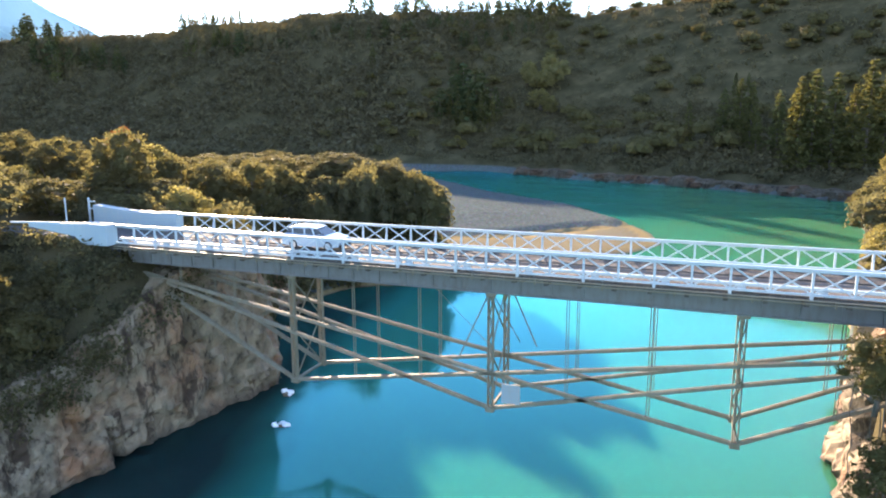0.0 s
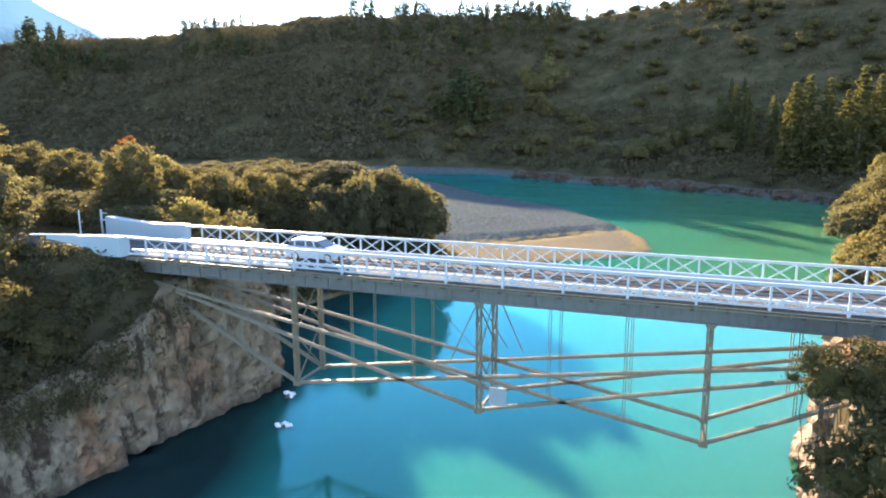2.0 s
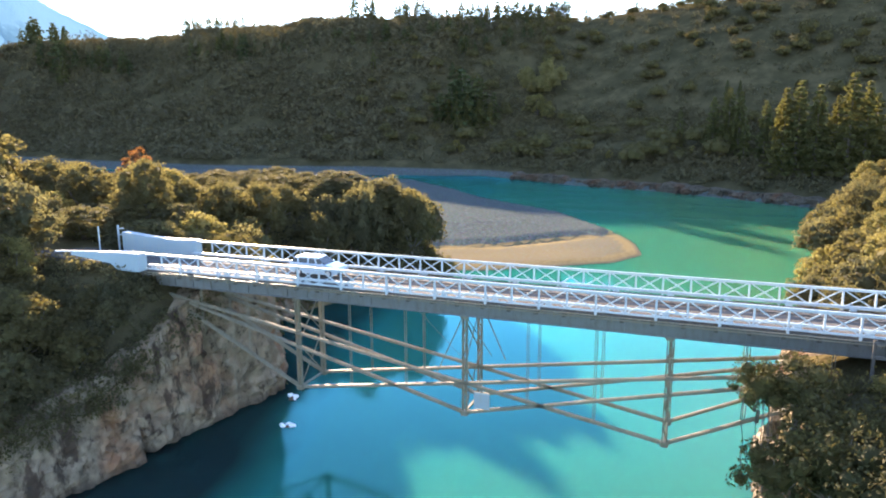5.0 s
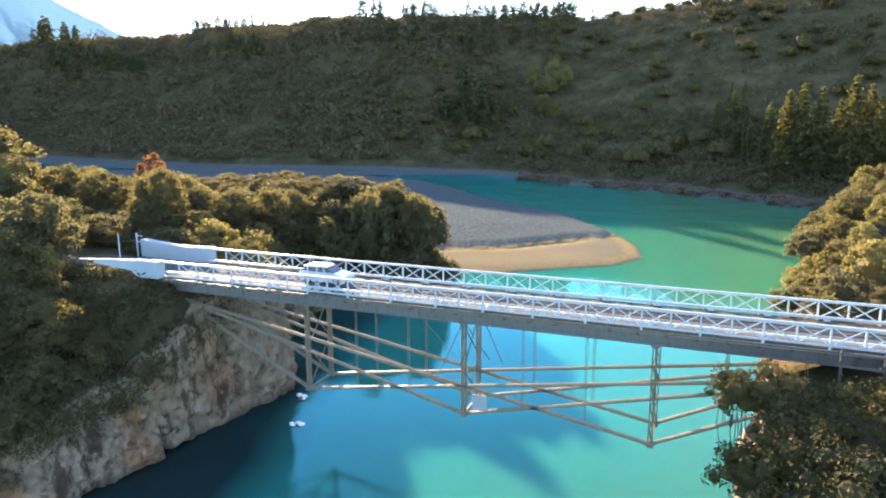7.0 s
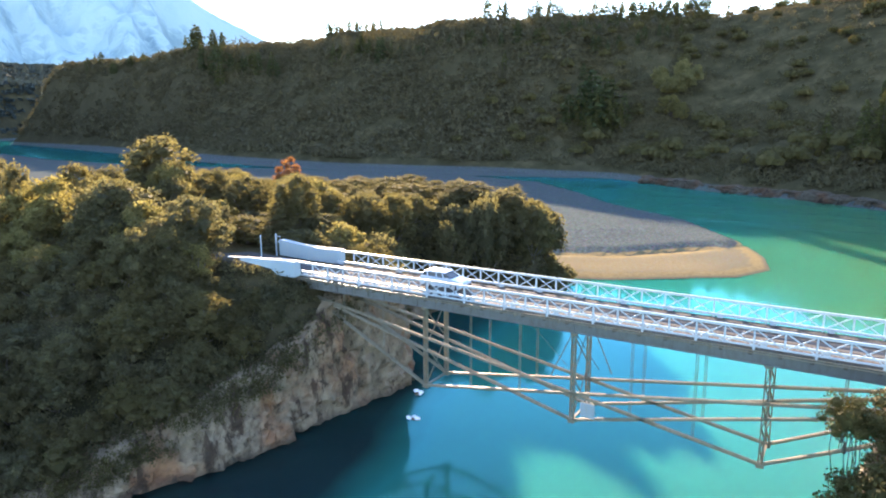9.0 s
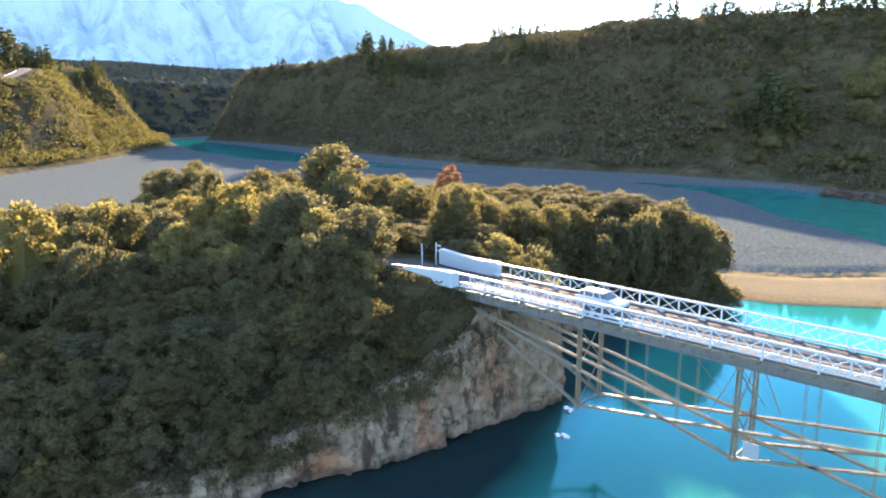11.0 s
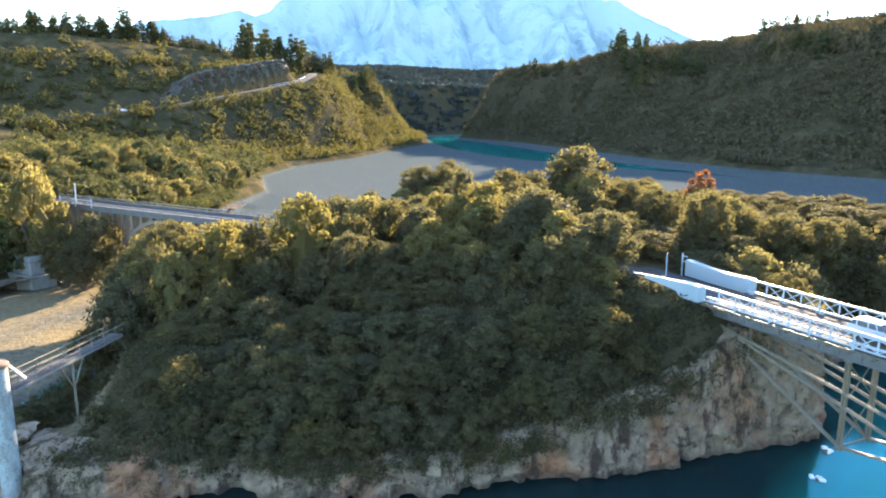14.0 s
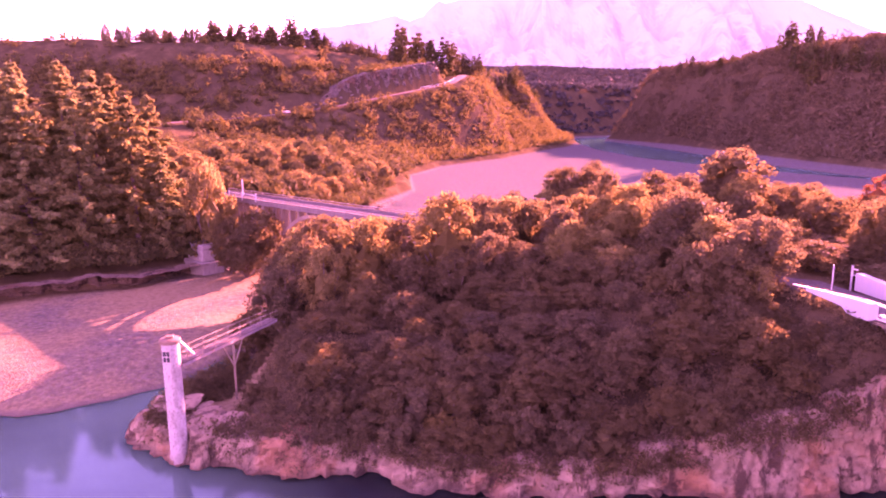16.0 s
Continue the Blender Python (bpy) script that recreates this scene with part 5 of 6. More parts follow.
pines = [
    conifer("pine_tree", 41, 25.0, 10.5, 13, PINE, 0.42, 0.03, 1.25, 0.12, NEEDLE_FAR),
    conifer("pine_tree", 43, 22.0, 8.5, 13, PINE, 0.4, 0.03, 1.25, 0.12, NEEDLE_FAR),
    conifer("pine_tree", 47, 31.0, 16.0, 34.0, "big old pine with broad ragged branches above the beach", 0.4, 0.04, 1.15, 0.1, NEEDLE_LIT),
    conifer("pine_tree", 53, 11.0, 4.8, 6.0, "small dark conifer on the skyline", 0.45, 0.02, 1.2),
    conifer("pine_tree", 59, 9.0, 5.8, 6.0, "small dark conifer on the skyline", 0.45, 0.02, 1.2),
]
first_at(pines[0], 35.6, 191.2, 1.1)
first_at(pines[1], 20.5, 222, 1.05)
first_at(pines[2], -122, -76, 1.0)
first_at(pines[3], -166, 318, 1.1)
first_at(pines[4], -120, 322, 1.0)
for x, y, k, h in ((3.8, 236, 1, 15), (15.4, 226, 1, 20.5), (23.9, 218.7, 0, 22.5), (25.5, 210.7, 1, 14), (31.3, 207, 1, 21), (35.5, 202.5, 1, 22), (39.2, 190, 0, 29.5), (44, 187, 0, 28), (49.7, 192, 1, 22.5), (51.7, 183, 0, 30.5), (56, 184, 0, 27), (59, 188, 1, 22), (66, 186, 0, 27),
                   (20, 278, 1, 10), (25, 281, 1, 7), (-108, 284, 1, 13), (-103, 282, 1, 17), (-98, 283, 1, 20), (-92, 284, 1, 18), (-87, 286, 1, 15), (-99, 276, 1, 12)):
    plant(pines[k], x, y, h / (25, 22)[k], 0.5)
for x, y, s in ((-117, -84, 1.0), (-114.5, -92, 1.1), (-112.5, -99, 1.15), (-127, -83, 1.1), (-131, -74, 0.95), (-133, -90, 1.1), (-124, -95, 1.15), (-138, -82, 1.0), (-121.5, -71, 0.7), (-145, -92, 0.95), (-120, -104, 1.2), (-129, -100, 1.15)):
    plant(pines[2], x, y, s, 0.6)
# golden trees on the far hill, sunlight put into their leaf colour
for x, y, k in ((-66.5, 300, 1.7), (-61, 297, 1.5), (-71, 303, 1.2), (-96, 262, 0.9), (-92, 259, 0.7), (-21, 228, 0.6), (-16.5, 230, 0.45), (-6, 231, 0.55), (-1.5, 227, 0.4), (14, 219, 0.5), (19, 216.5, 0.5), (2, 231, 0.45), (9, 226, 0.5), (62, 176, 0.9), (70, 178, 0.8)):
    plant(trees[3], x, y, k, 0.3)
# conifers on the crest of the far terrace
rng = np.random.default_rng(12)
for k in range(45):
    x = -640 + 720 * (k + rng.uniform(0, 1)) / 45
    if -250 < x < -228:
        continue
    depth = 160 + 30 * float(ease(x, -110, -30)) - 110 * float(ease(-x, 360, 520)) + rng.uniform(-8, 22)
    y = 150.0
    while float(inside(FAR_BANK, np.array([x]), np.array([y]))[0]) < depth and y < 560:
        y += 6
    plant(pines[3 + k % 2], x, y, rng.uniform(0.45, 1.0), 0.4)


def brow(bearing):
    """The far terrace's skyline along a bearing, degrees left of north, as seen from the camera's stand."""
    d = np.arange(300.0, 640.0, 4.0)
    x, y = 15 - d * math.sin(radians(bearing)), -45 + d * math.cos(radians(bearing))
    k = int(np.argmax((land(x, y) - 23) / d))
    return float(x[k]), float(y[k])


# bearings and heights fitted to the skyline in the camera's view
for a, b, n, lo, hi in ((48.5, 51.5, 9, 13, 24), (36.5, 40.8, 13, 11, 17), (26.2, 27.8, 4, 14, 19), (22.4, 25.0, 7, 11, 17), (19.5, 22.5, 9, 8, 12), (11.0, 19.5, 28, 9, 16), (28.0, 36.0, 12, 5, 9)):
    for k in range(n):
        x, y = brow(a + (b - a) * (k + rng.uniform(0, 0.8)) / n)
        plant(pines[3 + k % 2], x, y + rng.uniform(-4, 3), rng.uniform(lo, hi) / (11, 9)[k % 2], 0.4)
# scrub on the shaded face and the bushy terrace below it
scrub, grove = [], []
while len(scrub) < 330:
    x, y = rng.uniform(-170, 170), rng.uniform(165, 400)
    d = float(inside(FAR_BANK, np.array([x]), np.array([y]))[0])
    if d > 9 and noise.noise((x * 0.03, y * 0.03, 3.0)) > -0.22:
        w = rng.uniform(4.0, 8.5) * (1.25 if d < 60 else 1.0)
        scrub.append((x, y, w * rng.uniform(0.6, 0.95), w))
for k in range(16):
    a = rng.uniform(0, 6.28)
    grove.append((-69 + 9 * math.cos(a), 318 + 6 * math.sin(a), rng.uniform(8, 14), rng.uniform(7, 10)))
woodland("hill_scrub", "dark rounded bushes on the shaded far hillside", scrub, LEAF_DARK, 75, 240, 0.5)
woodland("hill_grove", "pale golden broadleaf trees high on the far hillside", grove, LEAF_GOLD, 77, 500, 0.4)
for x, y, h in ((-113, 284, 15), (-107, 286, 20), (-103, 290, 27), (-99, 285, 23), (-95, 291, 25), (-91, 287, 19), (-87, 292, 16)):
    plant(pines[3 + int(h) % 2], x, y, h / (11, 9)[int(h) % 2], 0.4, None, 1.2)
# groves on the crest and dark belts on the road hill's top: from, to, how many, heights
for x0, y0, x1, y1, n, lo, hi, kind in (
        (-448, 334, -370, 351, 20, 10, 20, 0), (-424, 334, -410, 330, 3, 24, 29, 0), (-314, 346, -261, 339, 13, 9, 17, 0), (-181, 341, -173, 341, 2, 9, 13, 0), (-167, 341, -77, 401, 22, 6, 11, 1), (-126, 345, -81, 362, 9, 6, 10, 1), (-261, 341, -183, 341, 12, 5, 9, 1), (-610, 330, -500, 335, 10, 7, 13, 1),
        (-462, -150, -462, -90, 26, 6, 9, 1), (-461, -86, -470, -28, 30, 8, 12, 1), (-472, -34, -474, -30, 3, 14, 17, 0), (-480, -24, -490, -8, 6, 8, 13, 1), (-498, 0, -536, 28, 9, 5, 9, 1),
        (-530, 44, -505, 62, 8, 20, 28, 0), (-500, 60, -515, 86, 8, 16, 24, 0), (-520, 92, -540, 120, 8, 10, 17, 1), (-560, 130, -720, 240, 22, 8, 15, 1)):
    for k in range(n):
        f = (k + rng.uniform(0, 0.9)) / n
        h = rng.uniform(lo, hi) * (1.25 if x0 < -450 and y0 < 300 else 1.0)
        j = 3 + k % 2
        plant(pines[j], x0 + (x1 - x0) * f + rng.uniform(-4, 4), y0 + (y1 - y0) * f + rng.uniform(-4, 4), h / (11, 9)[k % 2], 0.4, None, 1.25 if kind else 0.95)

# ---- hill road ----
ASPHALT = Mat("asphalt", 0.9)
ASPHALT.set(Specular_IOR_Level=0.1)
ASPHALT.set(Base_Color=ASPHALT.ramp(ASPHALT.noise(2.0, 5, 0.7), (0.3, (0.05, 0.05, 0.05)), (0.7, (0.09, 0.088, 0.085))))
ASPHALT.bump(ASPHALT.noise(20, 3), 0.3, 0.01)


def ribbon(name, path, half, material, label, lift=0.12):
    s = Shape()
    pts = []
    for a, b in zip(path, path[1:]):
        n = max(1, int(math.hypot(b[0] - a[0], b[1] - a[1]) / 5))
        pts += [Vector(a).lerp(Vector(b), k / n) for k in range(n)]
    pts.append(Vector(path[-1]))
    for i, p in enumerate(pts):
        d = pts[min(i + 1, len(pts) - 1)] - pts[max(i - 1, 0)]
        o = Vector((d.y, -d.x, 0)).normalized() * half
        s.v += [tuple(p + o + Vector((0, 0, lift))), tuple(p - o + Vector((0, 0, lift))), tuple(p + o * 1.15 - Vector((0, 0, 1))), tuple(p - o * 1.15 - Vector((0, 0, 1)))]
    for i in range(len(pts) - 1):
        a, b = i * 4, i * 4 + 4
        s.f += [(a, a + 1, b + 1, b), (a + 2, a, b, b + 2), (a + 1, a + 3, b + 3, b + 1)]
    return tagged(part(name, s, material), label, "road", kind="structure")


ribbon("road", ROAD, 3.6, ASPHALT.m, "grey asphalt road climbing the hillside")
ribbon("road", [(-27.2, 1.45, 11.5), (-36, 1.6, 11.55), (-46, 2.2, 11.5), (-54, 3.2, 11.3)], 2.2, ASPHALT.m, "grey asphalt approach to the bridge", 0.08)

face = [q[:2] for q in ROAD[3:7]]
face = [(a[0] - 5.2, a[1] - 5.2) for a in face]
cliff(face, lambda x, y: float(road_near(np.array([x]), np.array([y]))[1][0] + 2 + 0.9 * cut(road_near(np.array([x]), np.array([y]))[2])[0]), "road_cut", "grey blocky rock face cut above the hill road", 6.0, 1.2, 1.6, lambda x, y: float(road_near(np.array([x]), np.array([y]))[1][0]) - 1, 1.6, CUT_ROCK)
cliff([(-200, -18), (-168, -36), (-142, -47), (-124, -58), (-115, -75), (-112, -86), (-102, -120)], lambda x, y: 1.1 + 0.7 * noise.noise((x * 0.16, y * 0.16, 3.0)), "bank_rocks", "pale broken rock bank behind the beach", 4.0, 0.9, 1.5, stone=BANK_ROCK)

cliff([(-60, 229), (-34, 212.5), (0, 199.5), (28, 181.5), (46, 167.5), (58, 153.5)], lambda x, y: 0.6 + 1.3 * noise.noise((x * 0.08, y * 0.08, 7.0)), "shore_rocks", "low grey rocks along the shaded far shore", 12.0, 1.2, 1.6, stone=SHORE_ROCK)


def guard_rail(path):
    """White rail on posts along the outer bend of the hill road."""
    t = empty("guard_rail", "white roadside guard rail on the bend of the hill road", "guard rail")
    pts = [Vector(p) for p in path]
    for a, b in zip(pts, pts[1:]):
        part("rail", Shape().bar(a + Vector((0, 0, 0.75)), b + Vector((0, 0, 0.75)), 0.12, 0.35), WHITE, t)
        n = max(1, int((b - a).length / 4))
        for k in range(n):
            p = a.lerp(b, k / n)
            part("post", Shape().box((p.x - 0.1, p.y - 0.1, p.z - 0.4), (p.x + 0.1, p.y + 0.1, p.z + 0.85)), WHITE, t)


guard_rail([(x + 2.9, y - 2.2, z) for x, y, z in ((-440, 47.5, 44.6), (-449, 59, 46.6), (-456.8, 68.9, 48.5), (-466, 74, 50.2), (-480, 81.4, 52.9))])


# ---- intake tower and walkway ----
def lathe(profile, sides=28):
    s = Shape()
    for r, z in profile:
        s.v += [(r * math.cos(2 * math.pi * k / sides), r * math.sin(2 * math.pi * k / sides), z) for k in range(sides)]
    n = len(profile)
    s.f = [(i * sides + k, i * sides + (k + 1) % sides, (i + 1) * sides + (k + 1) % sides, (i + 1) * sides + k) for i in range(n - 1) for k in range(sides)]
    s.f += [tuple(range(sides))[::-1], tuple((n - 1) * sides + k for k in range(sides))]
    return s


def tower_mat():
    m = Mat("stained_whitewash", 0.8)
    stain = m.noise(1.6, 6, 0.7, (1, 1, 0.5))
    spots = m.noise(4.5, 4, 0.7)
    c = m.mix(m.grey(stain, 0.45, 0.62, 0, 0.6), (0.27, 0.31, 0.3), (0.15, 0.145, 0.125))
    c = m.mix(m.grey(spots, 0.55, 0.60, 0, 0.8), c, (0.14, 0.12, 0.10))
    m.set(Base_Color=m.mix(m.grey(m.xyz("Z"), WATER + 1.6, WATER + 0.2, 0, 0.7), c, (0.16, 0.15, 0.13)))
    m.bump(stain, 0.4, 0.04)
    return m.m


DARK = paint_mat("dark_glass", (0.03, 0.035, 0.04), (0.06, 0.06, 0.06), 0.2, 0, 0.3)
RUST = paint_mat("rusty_iron", (0.20, 0.13, 0.09), (0.09, 0.06, 0.045), 0.8, 0.1, 0.8)


def tower():
    t = empty("intake_tower", "round whitewashed concrete tower with dark stains standing in the river", "tower")
    t.location = (-43.15, -59.45, WATER)
    part("shaft", lathe([(0.86, -2), (0.84, 0.5), (0.77, 1.0), (0.75, 11.2)]), tower_mat(), t)
    part("cap", lathe([(0.75, 11.2), (0.9, 11.25), (0.92, 11.5), (0.8, 11.62), (0.25, 11.72)]), RUST, t, "rust-brown flat cap with an overhanging rim")
    part("hatch", Shape().box((-0.3, -0.3, 11.6), (0.3, 0.3, 11.86)), RUST, t)
    a = math.atan2(10, 61)
    m = Matrix.Rotation(a - 0.55, 4, "Z")
    w = part("window", Shape().box((0.62, -0.36, 9.6), (0.79, 0.36, 10.75), m), OLD_CONCRETE, t, "small grey-framed window with four dark panes")
    for y in (-0.2, 0.2):
        for z in (9.9, 10.43):
            part("pane", Shape().box((0.75, y * 0.85 - 0.14, z - 0.21), (0.8, y * 0.85 + 0.14, z + 0.21), m), DARK, w)
    part("handrail", Shape().bar((-0.2, 0.72, 11.3), (-1.3, 1.7, 9.6), 0.14, 0.2), WHITE, t, "white arm sloping down to the walkway")


tower()


def walkway():
    t = empty("walkway", "weathered timber footbridge on a steel trestle leading to the tower", "footbridge")
    a, b = Vector((-44.2, -59.2, 7.0)), Vector((-61.5, -51.0, 5.4))
    d = (b - a).normalized()
    o = Vector((-d.y, d.x, 0)).normalized()
    for k in (-0.55, 0.55):
        part("beam", Shape().bar(a + o * k - Vector((0, 0, 0.2)), b + o * k - Vector((0, 0, 0.2)), 0.14, 0.3), GIRDER, t)
        part("handrail", Shape().rod([a + o * k * 1.2 + Vector((0, 0, 1.0)), b + o * k * 1.2 + Vector((0, 0, 1.0))], [0.03, 0.03], 6), STEEL, t)
        part("handrail", Shape().rod([a + o * k * 1.2 + Vector((0, 0, 0.5)), b + o * k * 1.2 + Vector((0, 0, 0.5))], [0.02, 0.02], 6), STEEL, t)
    n = int((b - a).length / 0.24)
    for k in range(n):
        p = a + d * (0.24 * k + 0.12)
        part("plank", Shape().bar(p - o * 0.68, p + o * 0.68, 0.2, 0.06, tuple(d)), TIMBER, t)
    for k in range(8):
        p = a + (b - a) * (k + 0.3) / 8
        for e in (-0.66, 0.66):
            part("rail_post", Shape().bar(p + o * e, p + o * e + Vector((0, 0, 1.02)), 0.06, 0.06), STEEL, t)
    q = a.lerp(b, 0.52)
    foot = Vector((q.x, q.y, ground_height(q.x, q.y) - 0.3))
    part("trestle_leg", Shape().bar(q - Vector((0, 0, 0.35)), foot, 0.2, 0.2), STEEL, t)
    for e in (-1, 1):
        part("trestle_brace", Shape().bar(q + d * e * 2.2 - Vector((0, 0, 0.35)), q - Vector((0, 0, 3.2)), 0.12, 0.12), STEEL, t)


walkway()


# ---- second bridge: open-spandrel concrete arch ----
WARM_CONCRETE = paint_mat("warm_concrete", (0.19, 0.165, 0.13), (0.1, 0.085, 0.07), 0.9, 0, 0.8)
DARK_CONCRETE = paint_mat("dark_concrete", (0.13, 0.13, 0.125), (0.07, 0.065, 0.06), 0.9, 0, 0.8)


def arch_bridge():
    t = empty("arch_bridge", "grey concrete arch bridge with spandrel columns half hidden by trees", "bridge")
    a, b = ARCH_A.to_3d(), ARCH_B.to_3d()
    length = (b - a).length
    turn = math.atan2(b.y - a.y, b.x - a.x)
    t.matrix_world = pose(a.x, a.y, 0, 0, 0, math.degrees(turn))
    part("deck", bevel_box((-14, -3.0, 11.2), (length, 3.0, 11.75)), DARK_CONCRETE, t)
    for y in (-2.9, 2.9):
        part("parapet", bevel_box((-14, y - 0.14, 11.75), (length, y + 0.14, 12.25)), DARK_CONCRETE, t)
        part("guard_rail", Shape().bar((-14, y, 12.62), (length, y, 12.62), 0.1, 0.12), GIRDER, t)
        for k in range(-2, 12):
            part("rail_post", Shape().box((k * 4.4 - 0.06, y - 0.06, 12.2), (k * 4.4 + 0.06, y + 0.06, 12.68)), STEEL, t)
    s0, s1, crown = 9.4, 42.0, 10.75
    mid, half = (s0 + s1) / 2, (s1 - s0) / 2

    def rise(s):
        return crown - (crown - 0.2) * ((s - mid) / half) ** 2

    for y in (-2.2, 2.2):
        s = Shape()
        n = 28
        for k in range(n + 1):
            x = s0 + (s1 - s0) * k / n
            z = rise(x)
            w = 0.45 + 0.25 * abs((x - mid) / half)
            s.v += [(x, y - 0.5, z - w), (x, y + 0.5, z - w), (x, y + 0.5, z + w * 0.4), (x, y - 0.5, z + w * 0.4)]
        for k in range(n):
            for j in range(4):
                s.f.append((k * 4 + j, k * 4 + (j + 1) % 4, k * 4 + 4 + (j + 1) % 4, k * 4 + 4 + j))
        part("arch_rib", s, WARM_CONCRETE, t)
        for k in range(1, 12):
            x = s0 + (s1 - s0) * k / 12
            if 11.15 - rise(x) > 0.4:
                part("column", bevel_box((x - 0.28, y - 0.35, rise(x) - 0.1), (x + 0.28, y + 0.35, 11.21), 0.03), WARM_CONCRETE, t)
    part("roadway", bevel_box((-13.8, -2.7, 11.75), (length - 0.2, 2.7, 11.84), 0.02), ASPHALT.m, t, "dark sealed roadway")
    for x in (-6.0, -3.0, -0.5, 2.0, 4.5, 6.8, s0 - 0.6, s1 + 0.6):
        for y in (-2.3, 2.3):
            part("column", bevel_box((x - 0.38, y - 0.5, WATER - 1), (x + 0.38, y + 0.5, 11.21), 0.05), WARM_CONCRETE, t)
    for x in (s0 - 0.6, s1 + 0.6):
        part("footing", bevel_box((x - 1.2, -3.2, WATER - 1), (x + 1.2, 3.2, 0.6), 0.1), WARM_CONCRETE, t)
    rail = part("railing", Shape().bar((-3, -3.1, 13.1), (7, -3.1, 13.1), 0.12, 0.14), WHITE, t, "white painted end railing")
    for x in (-3, 2, 7):
        part("railing_post", Shape().box((x - 0.1, -3.2, 11.75), (x + 0.1, -3.0, 13.4)), WHITE, rail)


arch_bridge()


STAINED = paint_mat("stained_concrete", (0.2, 0.21, 0.2), (0.1, 0.095, 0.085), 0.9, 0, 0.8)


def old_pier():
    t = empty("old_bridge_pier", "pale weathered concrete pier block with a notched top", "pier")
    t.matrix_world = pose(-119.5, -64.2, WATER, 0, 0, 32)
    part("plinth", bevel_box((-3.9, -2.2, -1), (3.9, 2.2, 3.3), 0.18), STAINED, t)
    part("shaft", bevel_box((-3.0, -1.7, 3.28), (3.0, 1.7, 5.6), 0.2), STAINED, t)
    for e in (-1, 1):
        part("bearing_block", bevel_box((e * 1.95 - 0.95, -1.6, 5.56), (e * 1.95 + 0.95, 1.6, 6.5), 0.2), STAINED, t)


old_pier()


def white_post(x, y, z, h, w, label, arms=()):
    t = empty("road_marker", label, "post", "white roadside posts")
    t.location = (x, y, z)
    part("post", bevel_box((-w, -w, -0.5), (w, w, h), 0.02), WHITE, t)
    for q in arms:
        part("arm", Shape().bar((-0.05, 0, q), (0.7, 0, q), 0.08, 0.1), WHITE, t)


white_post(-35.9, 2.2, ground_height(-35.9, 2.2), 14.1 - ground_height(-35.9, 2.2), 0.05, "slim white pole beside the bridge approach")
white_post(-36.4, 4.9, 11.6, 2.2, 0.07, "short white post with two arms at the wall end", (1.3, 1.9))
for dx in (0, 1.2):
    white_post(-134.5 + dx, -56.8, ground_height(-134.5 + dx, -56.8), 15.2 - ground_height(-134.5, -56.8), 0.1, "tall white post by the second bridge")


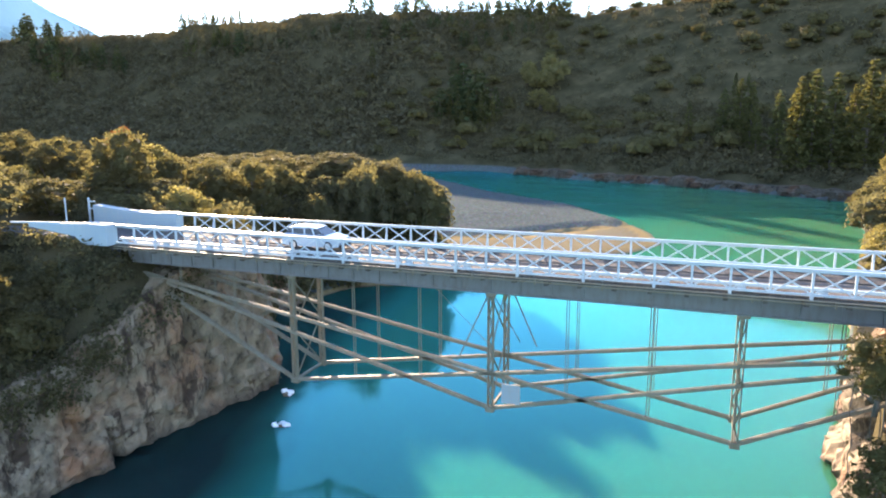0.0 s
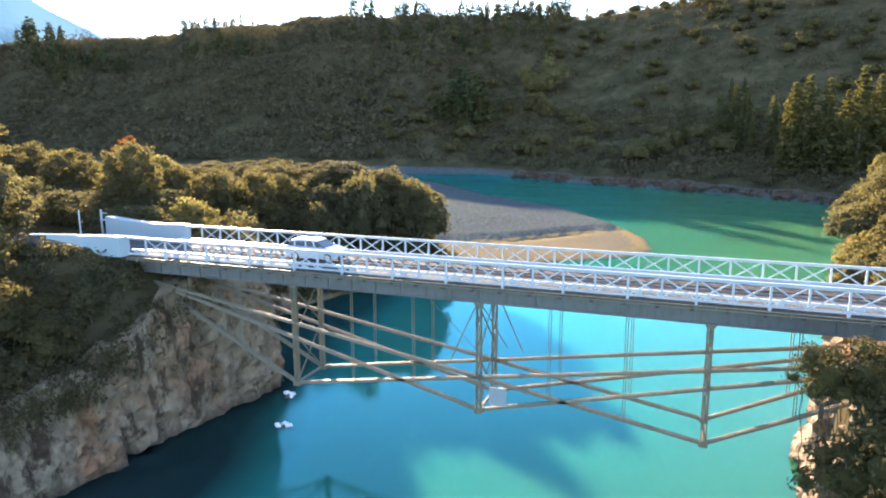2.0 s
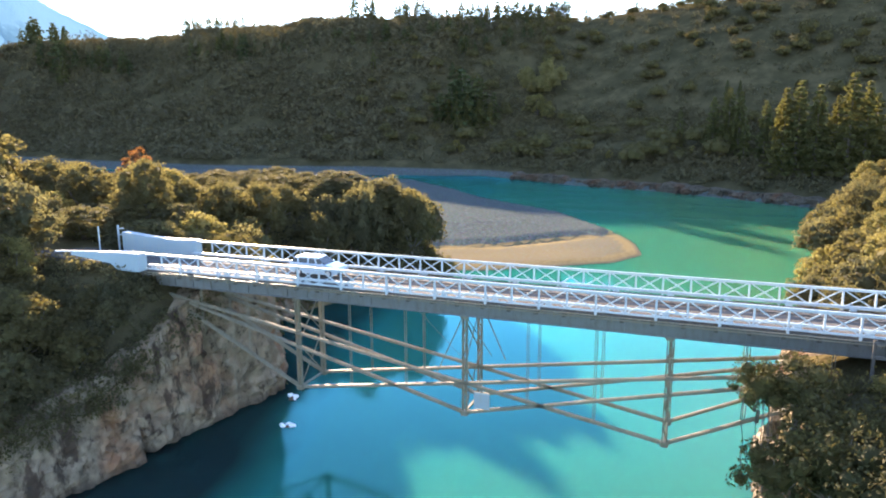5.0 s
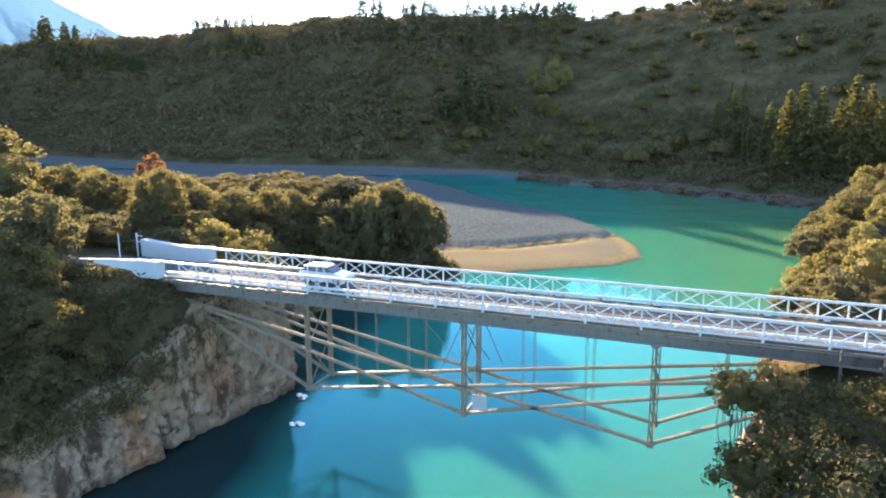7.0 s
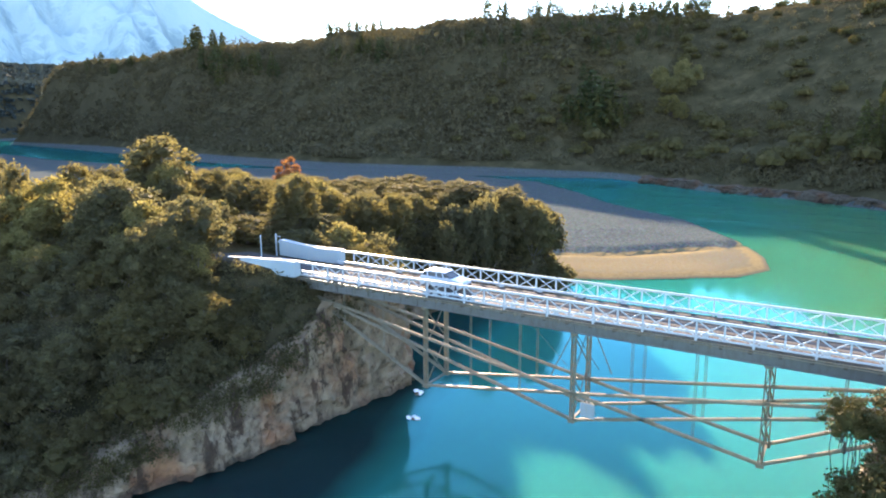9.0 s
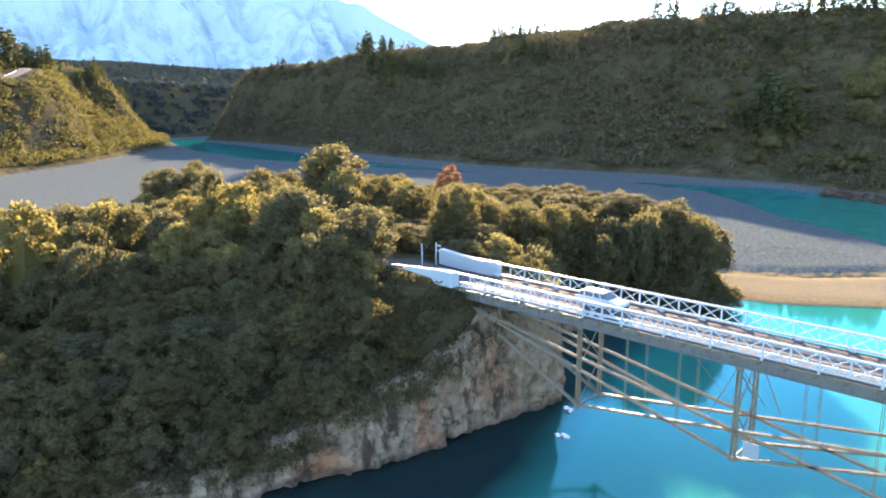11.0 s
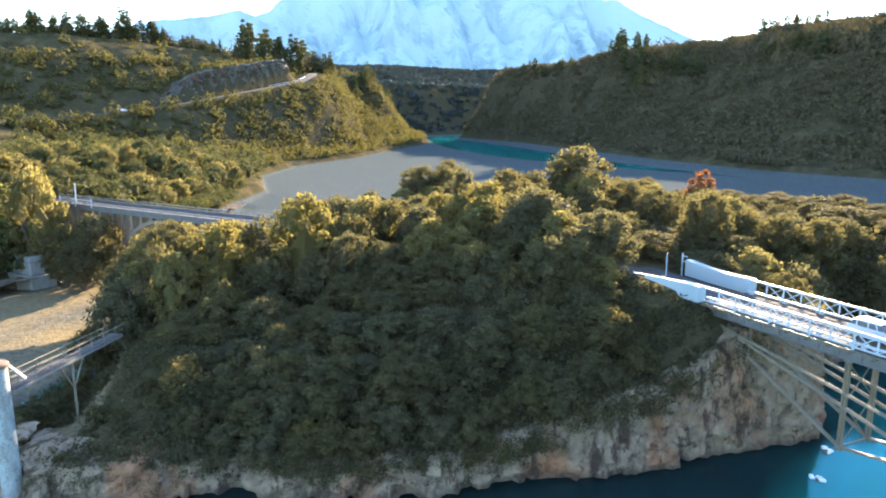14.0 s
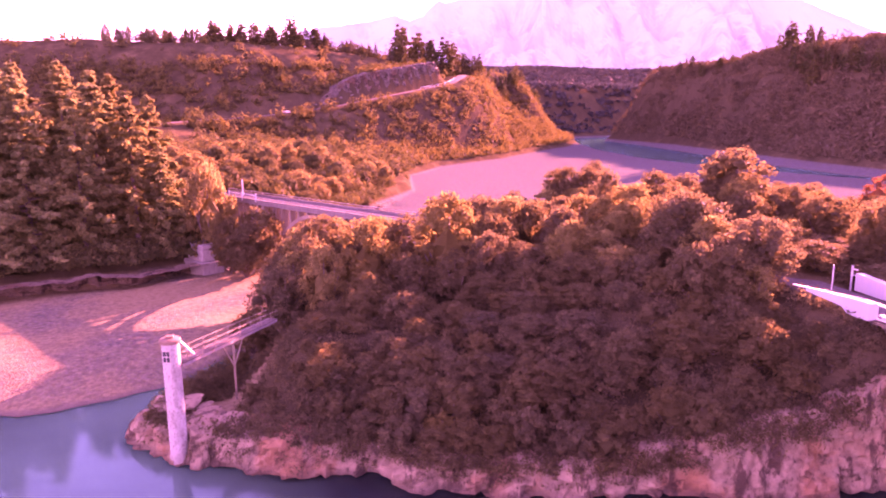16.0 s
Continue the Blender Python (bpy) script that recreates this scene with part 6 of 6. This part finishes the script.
# ---- car on the bridge ----
def car(x, y, z, turn=0.0, label="silver-blue hatchback car driving over the bridge deck", paint=(0.34, 0.42, 0.5)):
    t = empty("car", label, "car")
    t.matrix_world = pose(x, y, z, 0, 0, turn)
    body = Mat("car_paint", 0.25)
    body.set(Base_Color=paint, Coat_Weight=0.6)
    body.bump(body.noise(60, 2), 0.03, 0.002)
    glass = Mat("car_glass", 0.05)
    glass.set(Base_Color=(0.02, 0.025, 0.03))
    tyre = Mat("tyre_rubber", 0.85)
    tyre.set(Base_Color=(0.02, 0.02, 0.02))
    rim_m = Mat("alloy", 0.3, 0.9)
    rim_m.set(Base_Color=(0.6, 0.6, 0.62))
    red = Mat("red_lamp", 0.2)
    red.set(Base_Color=(0.45, 0.02, 0.02))

    def loft(outline, half, inset, name, mat, parent, label=""):
        """Side outline swept across the width, drawn in at the upper edges."""
        s = Shape()
        n = len(outline)
        rows = ((-half, 1.0), (-half * 0.93, 1.0), (half * 0.93, 1.0), (half, 1.0))
        for w, _ in rows:
            for px, pz in outline:
                k = 1 - inset * max(0.0, (pz - 0.75)) * (1 if abs(w) > half * 0.95 else 0.6)
                s.v.append((px, w * k, pz + (0.0 if abs(w) > half * 0.95 else 0.03)))
        for r in range(3):
            for i in range(n):
                j = (i + 1) % n
                s.f.append((r * n + i, r * n + j, (r + 1) * n + j, (r + 1) * n + i))
        s.f += [tuple(range(n))[::-1], tuple(3 * n + i for i in range(n))]
        return part(name, s, mat, parent, label)

    shell = loft([(-2.1, 0.3), (-1.75, 0.22), (1.7, 0.22), (2.1, 0.3), (2.14, 0.55), (2.0, 0.74), (1.25, 0.92), (0.9, 0.96), (-1.9, 1.0), (-2.12, 0.9), (-2.16, 0.55)], 0.87, 0.08, "body", body.m, t)
    loft([(1.1, 0.92), (0.35, 1.36), (0.05, 1.42), (-1.35, 1.42), (-1.7, 1.36), (-2.0, 0.97)], 0.8, 0.3, "cabin", glass.m, t, "dark tinted windows")
    loft([(0.42, 1.38), (0.05, 1.45), (-1.35, 1.46), (-1.78, 1.38), (-1.7, 1.36), (0.05, 1.4)], 0.76, 0.12, "roof", body.m, t)
    for e in (-1, 1):
        for px in (-0.45, 0.3, -1.35):
            part("pillar", Shape().bar((px, e * 0.8, 0.95), (px - 0.08 if px < 0.2 else px - 0.25, e * 0.66, 1.41), 0.04, 0.09), body.m, shell)
        for px in (-1.3, 1.32):
            m = Matrix.Translation((px, e * 0.80, 0.31)) @ Matrix.Rotation(math.pi / 2, 4, "X")
            s = lathe([(0.2, -0.1), (0.29, -0.1), (0.31, -0.06), (0.31, 0.06), (0.29, 0.1), (0.2, 0.1)], 20)
            s.v = [tuple(m @ Vector(p)) for p in s.v]
            wheel = part("wheel", s, tyre.m, t)
            s = lathe([(0.205, -0.105), (0.19, -0.11), (0.06, -0.09), (0.06, 0.09), (0.19, 0.11), (0.205, 0.105)], 14)
            s.v = [tuple(m @ Vector(p)) for p in s.v]
            part("rim", s, rim_m.m, wheel)
        part("headlight", Shape().box((1.92, e * 0.66 - 0.16, 0.6), (2.1, e * 0.66 + 0.16, 0.73)), rim_m.m, t)
        part("tail_light", Shape().box((-2.17, e * 0.68 - 0.12, 0.62), (-2.06, e * 0.68 + 0.12, 0.92)), red.m, t)
        part("mirror", Shape().box((0.72, e * 0.88 - 0.09, 0.95), (0.86, e * 0.88 + 0.09, 1.07)), body.m, t)
    part("bumper", Shape().box((2.02, -0.75, 0.26), (2.17, 0.75, 0.42)), tyre.m, t)
    part("bumper", Shape().box((-2.19, -0.75, 0.28), (-2.1, 0.75, 0.45)), tyre.m, t)


car(-12.6, 1.5, 11.66)
car(-383.0, -42.6, ground_height(-383.0, -42.6) + 0.1, 115.0, "white car parked beside the hill road", (0.7, 0.72, 0.72))


# ---- vines and a timber frame on the east bank ----
def vines():
    t = empty("hanging_vines", "thin bare vines hanging from the bush over the river", "vine")
    for k in range(7):
        x, y = 17.3 + random.uniform(0, 2.2), -6.6 + random.uniform(-0.8, 1.2)
        pts = [(x, y, 9.4)]
        for j in range(6):
            p = pts[-1]
            pts.append((p[0] + random.uniform(-0.15, 0.15), p[1] + random.uniform(-0.15, 0.15), p[2] - random.uniform(0.5, 1.0)))
        part("vine", Shape().rod(pts, [0.025] * 7, 4), BARK, t)


vines()


def timber_frame():
    t = empty("timber_fence", "grey timber fence frame beside the bridge end", "fence")
    for x in (24.2, 26.4, 28.6):
        part("fence_post", bevel_box((x - 0.08, -3.2, ground_height(x, -3.1) - 0.4), (x + 0.08, -3.04, 12.0), 0.01), TIMBER, t)
    for z in (11.85, 11.1):
        part("fence_rail", Shape().bar((24.1, -3.25, z), (28.8, -3.25, z - 0.1), 0.07, 0.14), TIMBER, t)


timber_frame()


# ---- white water over rocks at the cliff foot ----
FOAM = Mat("foam", 0.6)
FOAM.set(Base_Color=FOAM.ramp(FOAM.noise(5.0, 4, 0.7), (0.3, (0.5, 0.6, 0.62)), (0.6, (0.85, 0.88, 0.88))))


def white_water(x, y, size, seed):
    """A low wet rock with foam heaped round it."""
    rng = np.random.default_rng(seed)
    t = empty("awash_rock", "low rock awash in the river with white foam breaking over it", "rock")
    t.location = (x, y, WATER)

    def lump(c, r, rough):
        bm = bmesh.new()
        bmesh.ops.create_icosphere(bm, subdivisions=2, radius=1)
        for v in bm.verts:
            v.co = Vector(c) + Vector([a * b for a, b in zip(v.co, r)]) * (1 + rough * noise.noise(v.co * 1.7 + Vector((seed, c[0], c[1]))))
        me = bpy.data.meshes.new("lump")
        bm.to_mesh(me)
        bm.free()
        return me

    part("rock", lump((0.1 * size, -0.3 * size, -0.12), (0.3 * size, 0.22 * size, 0.28 * size), 0.5), ROCK, t, smooth=True)
    for k in range(11):
        a = rng.uniform(0, 6.28)
        d = size * rng.uniform(0.0, 0.6)
        r = size * rng.uniform(0.12, 0.3)
        part("foam", lump((math.cos(a) * d, math.sin(a) * d, 0.02), (r, r * 0.8, 0.7 * r), 0.7), FOAM.m, t, "white foam", smooth=True)


white_water(-19.6, 7.4, 1.3, 3)
white_water(-16.6, 2.2, 0.9, 7)
